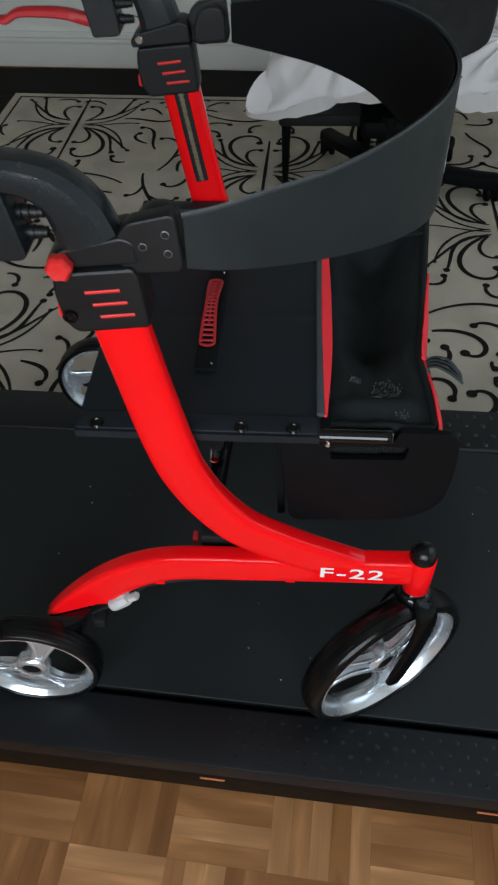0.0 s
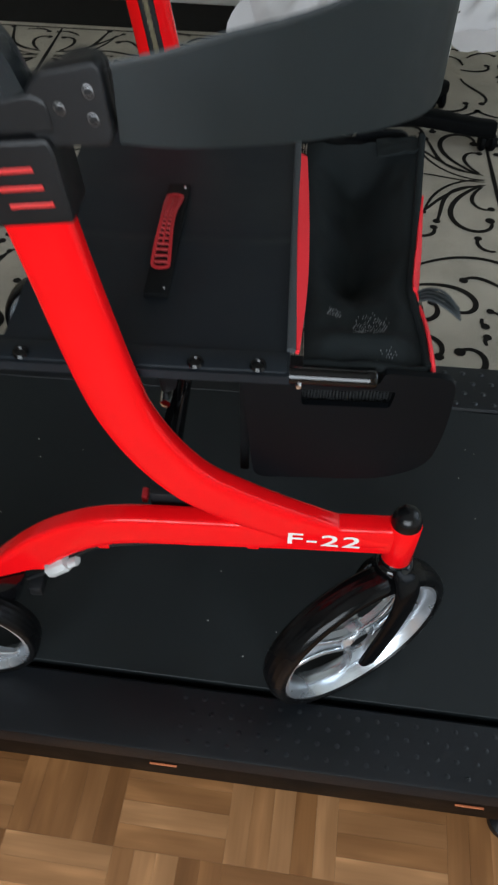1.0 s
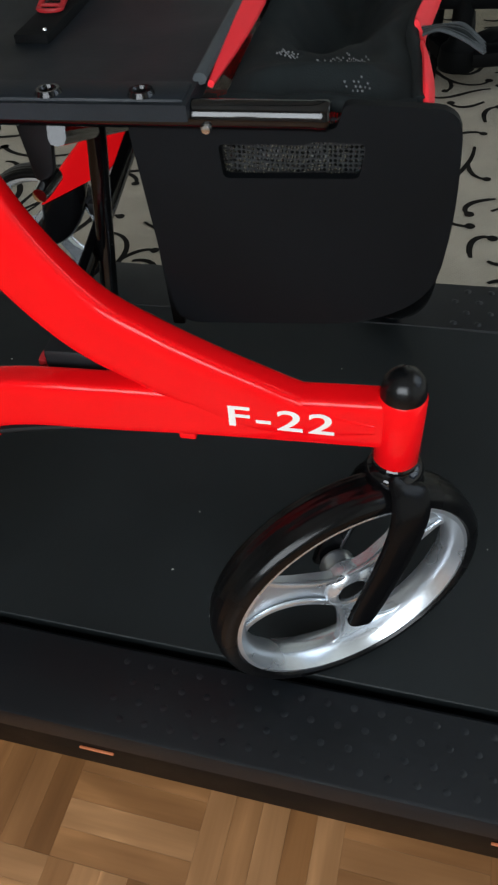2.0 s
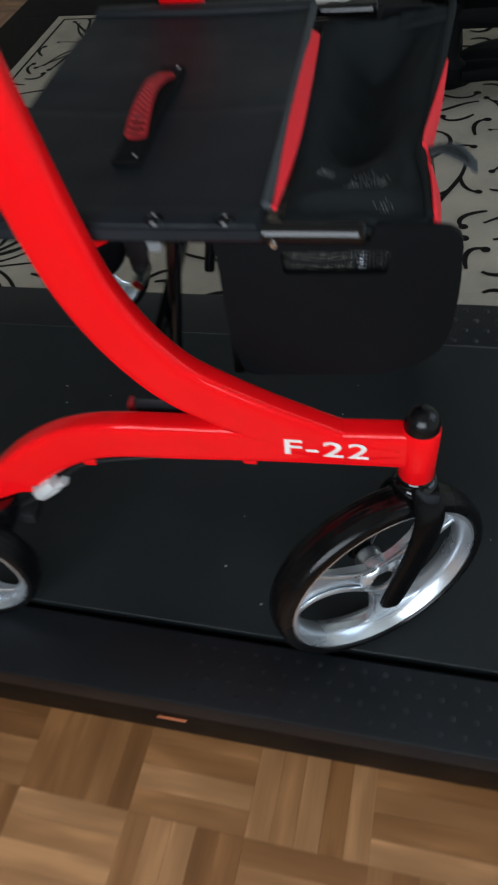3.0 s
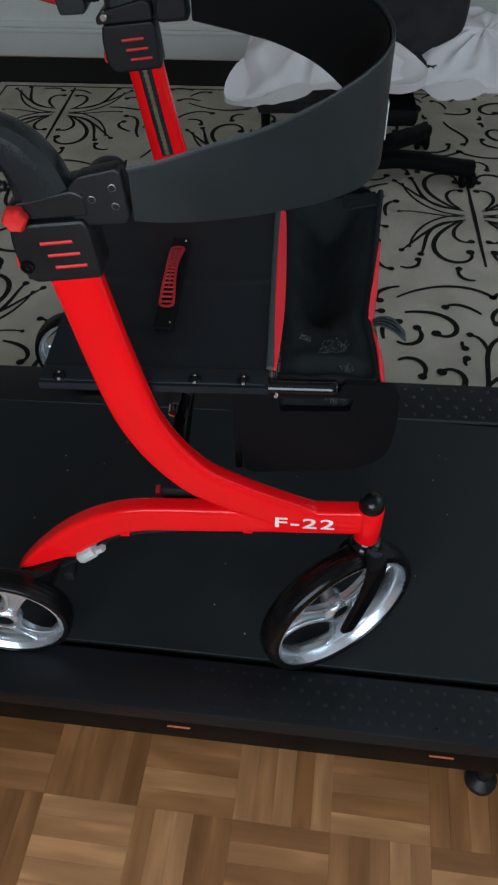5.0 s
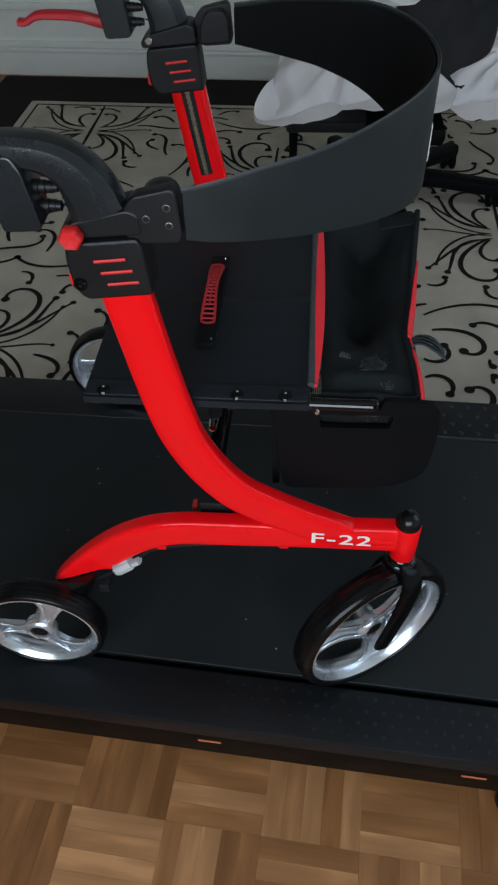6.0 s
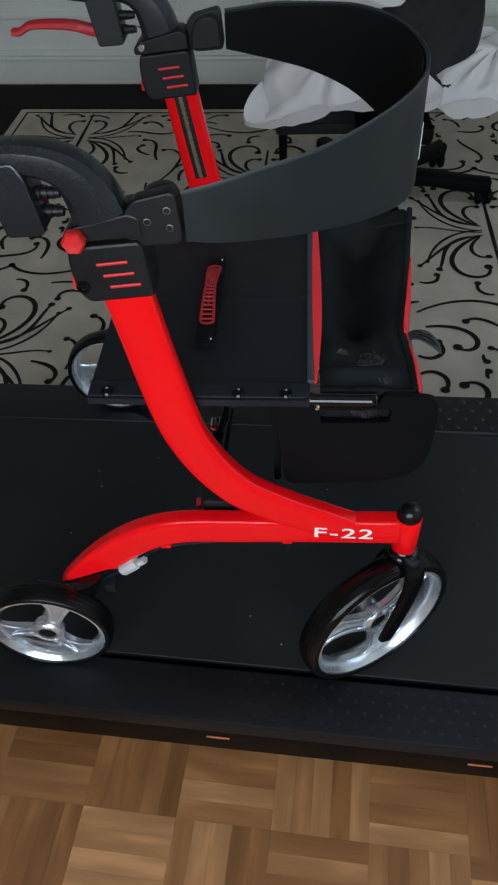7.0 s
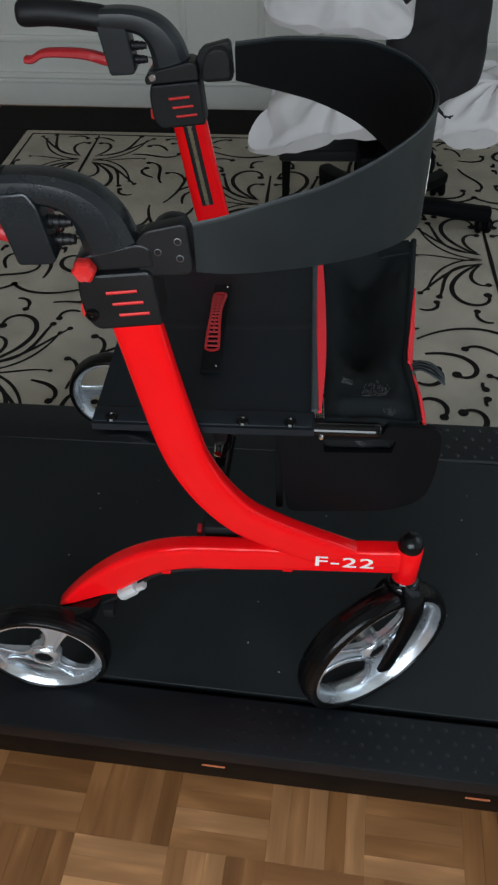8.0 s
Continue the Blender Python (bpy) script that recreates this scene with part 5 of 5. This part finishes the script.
def office_chair():
    c = thing("office_chair", pose(*CH), "black office chair on a star base with castors", "office chair")
    bm = bmesh.new()
    add_lathe(bm, [(0.0, 0.075), (0.05, 0.075), (0.055, 0.09), (0.05, 0.13), (0.032, 0.145), (0.028, 0.16), (0.028, 0.30), (0.0, 0.30)], pose(*BASE), 28, False)
    part("column", bm, CHAIR_PLASTIC, c, "black gas-lift column")
    for k in (-1, 48, 84, 118):
        a = radians(k)
        d = Vector((math.cos(a), math.sin(a), 0))
        bm = bmesh.new()
        pts = [BASE + d * 0.04 + Vector((0, 0, 0.105)), BASE + d * 0.15 + Vector((0, 0, 0.110)), BASE + d * 0.30 + Vector((0, 0, 0.088)), BASE + d * 0.385 + Vector((0, 0, 0.080))]
        add_sweep(bm, [tuple(p) for p in spline([tuple(p) for p in pts], 5)], [0.024] * 16, [0.040 - 0.012 * i / 15 for i in range(16)], side=(-d.y, d.x, 0), n=12, power=3.5)
        leg = part("base_leg", bm, CHAIR_PLASTIC, c, "black nylon base leg")
        q = BASE + d * 0.372
        bm = bmesh.new()
        for s in (-1, 1):
            add_lathe(bm, [(0.0, 0.010), (0.022, 0.010), (0.0275, 0.005), (0.0275, -0.005), (0.022, -0.010), (0.0, -0.010)], Matrix.Translation(q + Vector((0.016 * s, 0, 0.0385))) @ pose(0, 0, 0, 0, 90), 20, False)
        add_box(bm, tuple(q + Vector((-0.006, -0.022, 0.03))), tuple(q + Vector((0.006, 0.022, 0.075))), 0.004)
        part("castor", bm, CHAIR_PLASTIC, leg, "black twin-wheel castor")
    part("tilt_mechanism", box((CH.x - 0.13, CH.y - 0.27, 0.225), (CH.x + 0.13, CH.y + 0.14, 0.288), 0.02), CHAIR_PLASTIC, c, "black tilt mechanism under the seat")
    # seat cushion
    def cushion(u, v):
        th, ph = 2 * math.pi * u, math.pi * (v - 0.5)
        f = lambda t, p: math.copysign(abs(t) ** p, t)
        x = 0.235 * f(math.cos(th), 0.6) * f(math.cos(ph), 0.35)
        y = 0.215 * f(math.sin(th), 0.6) * f(math.cos(ph), 0.35)
        return CH + Vector((x, y, 0.355 + 0.050 * f(math.sin(ph), 0.5)))
    bm = grid_surface(cushion, 40, 14)
    bmesh.ops.remove_doubles(bm, verts=bm.verts, dist=1e-5)
    bmesh.ops.recalc_face_normals(bm, faces=bm.faces)
    part("seat", bm, CHAIR_BLACK, c, "black upholstered seat", angle=70)
    # backrest, tall and rounded, turned to the right
    bk = Matrix.Translation((0.585, 2.05, 0.642)) @ pose(0, 0, 0, -14, 1, 8)
    def back(u, v):
        th, ph = 2 * math.pi * u, math.pi * (v - 0.5)
        f = lambda t, p: math.copysign(abs(t) ** p, t)
        x = 0.168 * f(math.cos(th), 0.72) * f(math.cos(ph), 0.5)
        z = 0.30 * f(math.sin(th), 0.72) * f(math.cos(ph), 0.5)
        y = 0.045 * f(math.sin(ph), 0.6) + 0.6 * x * x + 0.020 * abs(noise.noise((x * 4 + z * 5, z * 3, 1.0)))
        for lift, tilt, deep in ((0.14, 0.55, 0.016), (0.02, 0.30, 0.010), (0.205, 0.75, 0.010), (-0.10, 0.20, 0.008)):
            y += deep * math.exp(-((z + lift - tilt * x - 1.2 * x * x) / 0.014) ** 2)
        return bk @ Vector((x, y, z))
    bm = grid_surface(back, 72, 28)
    bmesh.ops.remove_doubles(bm, verts=bm.verts, dist=1e-5)
    bmesh.ops.recalc_face_normals(bm, faces=bm.faces)
    part("backrest", bm, CHAIR_BLACK, c, "black rounded backrest", angle=70)
    part("back_support", sweep([tuple(CH + Vector((0.10, 0.1, 0.27))), (0.58, 2.30, 0.28), (0.60, 2.26, 0.46), (0.60, 2.10, 0.62)], 0.012, 0.03, side=(1, 0, 0.2), n=10, power=3), CHAIR_PLASTIC, c)
    return c


office_chair()


def stool():
    """A low stool that carries the hanging pillow; its legs taper to the floor."""
    st = thing("stool", pose(0.235, 2.05, 0), "low black stool with tapered legs under the pillow", "stool")
    part("stool_seat", box((0.075, 1.90, 0.235), (0.395, 2.19, 0.275), 0.010, 3), CHAIR_BLACK, st, "black upholstered stool top")
    for x in (0.100, 0.370):
        for y in (1.925, 2.165):
            part("leg", sweep([(x, y, 0.237), (x, y, 0.012), (x, y, 0.0105)], [0.016, 0.010, 0.009], [0.016, 0.010, 0.009], n=12), CHAIR_PLASTIC, st)
    return st


stool()


def soft_bag(name, m, a, b, c, seed, label, category, crumple=0.05, tips=0.35, taper=0.0):
    """A pillow: pinched corners, full middle, folds."""
    def fn(u, v):
        th, ph = 2 * math.pi * u, math.pi * (v - 0.5)
        ct, st = math.cos(th), math.sin(th)
        k = (abs(ct) ** 3.2 + abs(st) ** 3.2) ** (-1 / 3.2)
        r = math.cos(ph)
        x, y = a * ct * k * r ** 0.55, b * st * k * r ** 0.55
        edge = min(1.0, (abs(ct * st) * 2) ** 4 * r)
        s = 1 + tips * 0.25 * edge
        flat = 1 - min(0.8, 0.5 * tips) * edge
        z = c * math.copysign(abs(math.sin(ph)) ** 0.8, ph) * (1 - 0.45 * (x / a) ** 2) * (1 - 0.45 * (y / b) ** 2) * flat
        p = Vector((x * s * (1 - taper * y / b), y * s, z))
        n1 = noise.noise((p.x * 5 + seed, p.y * 5, p.z * 5))
        n2 = abs(noise.noise((p.x * 9 + seed * 3, p.y * 6, p.z * 7)))
        n3 = abs(noise.noise((p.x * 16 + seed, p.y * 12, p.z * 12)))
        rad = math.atan2(p.y, p.x)
        fold = abs(noise.noise((math.cos(rad) * 2.2 + seed, math.sin(rad) * 2.2, p.length * 1.5)))
        return m @ (p * (1 + crumple * n1 * 2) + Vector((0, 0, math.copysign(1, z) * (-crumple * n2 - 0.35 * crumple * n3 - 1.3 * crumple * fold) * c * 6)))
    bm = grid_surface(fn, 90, 40)
    bmesh.ops.remove_doubles(bm, verts=bm.verts, dist=1e-5)
    bmesh.ops.recalc_face_normals(bm, faces=bm.faces)
    return whole(name, bm, LINEN, label, category, angle=80)


soft_bag("pillow", Matrix.Translation((0.255, 1.87, 0.470)) @ pose(0, 0, 0, 24, -3, 8), 0.205, 0.175, 0.095, 1.3, "white crumpled cotton pillow hanging over the chair seat", "pillow", 0.065, 1.3, 0.42)
soft_bag("pillow", Matrix.Translation((0.272, 2.07, 0.735)) @ pose(0, 0, 0, 34, 6, -6), 0.225, 0.17, 0.10, 4.1, "white pillow heaped against the black backrest", "pillow", 0.06, 0.5)
soft_bag("duvet", Matrix.Translation((0.800, 2.06, 0.375)) @ pose(0, 0, 0, 14, 4, 6), 0.27, 0.20, 0.105, 7.7, "white rumpled duvet on the office chair", "duvet", 0.07, 0.3)

# ---- parquet floor ----
PQ = pose(0.098, -0.237, 0, 0, 0, -5.3)
MOD, NF, GAP = 0.162, 5, 0.0002
bm = box((X0 - 0.12, Y0 - 0.12, -0.06), (X1 + 0.12, Y1 + 0.12, -0.004))
bm.transform(ROOM)
FLOOR = whole("floor", bm, SUBFLOOR, "honey-brown oak mosaic parquet in a basket weave", "floor", "structure", smooth=False)


def finger_mesh(bm, L, W, m=None):
    uvl = bm.loops.layers.uv.verify()
    h, b = 0.004, 0.0001
    lo = [(-L / 2, -W / 2, -h), (L / 2, -W / 2, -h), (L / 2, W / 2, -h), (-L / 2, W / 2, -h)]
    md = [(x, y, -b) for x, y, _ in lo]
    hi = [(x - math.copysign(b, x), y - math.copysign(b, y), 0) for x, y, _ in lo]
    V = [[bm.verts.new(m @ Vector(p) if m is not None else p) for p in r] for r in (lo, md, hi)]
    P = [lo, md, hi]
    def face(ids):
        f = bm.faces.new([V[r][k] for r, k in ids])
        for l, (r, k) in zip(f.loops, ids):
            l[uvl].uv = (P[r][k][0], P[r][k][1])
    face([(2, 0), (2, 1), (2, 2), (2, 3)])
    for r in (0, 1):
        for k in range(4):
            q = (k + 1) % 4
            face([(r, k), (r, q), (r + 1, q), (r + 1, k)])


W = MOD / NF
fb = bmesh.new()
finger_mesh(fb, MOD - GAP, W - GAP)
FINGER = bpy.data.meshes.new("finger")
fb.to_mesh(FINGER)
fb.free()
FINGER.materials.append(PARQUET)
rest = bmesh.new()
rp = random.Random(11)
near = 0
for i in range(-30, 22):
    for j in range(-18, 24):
        c = PQ @ Vector(((i + 0.5) * MOD, (j + 0.5) * MOD, 0))
        q = ROOM.inverted() @ c
        if not (X0 - 0.1 < q.x < X1 + 0.1 and Y0 - 0.1 < q.y < Y1 + 0.1):
            continue
        if -1.1 < c.x < 1.4 and 0.05 < c.y < 2.7:
            continue                     # under rug and treadmill
        upright = (i + j) % 2 == 0
        for k in range(NF):
            o = (k + 0.5) * W - MOD / 2
            m = PQ @ (pose((i + 0.5) * MOD + o, (j + 0.5) * MOD, 0, 0, 0, 90) if upright else pose((i + 0.5) * MOD, (j + 0.5) * MOD + o, 0, 0, 0, 0))
            m = m @ pose(0, 0, rp.uniform(-0.0002, 0.0002), 0, 0, rp.choice((0, 180)))
            if -0.6 < c.x < 0.72 and -0.56 < c.y < -0.02 and near < 290:
                near += 1
                ob = new("finger", FINGER)
                ob.parent = FLOOR
                ob.matrix_basis = m
            else:
                finger_mesh(rest, MOD - GAP, W - GAP, m)
ob = link_mesh("parquet_fingers", rest, PARQUET, smooth=False)
ob.parent = FLOOR
tagged(ob, kind="stuff")
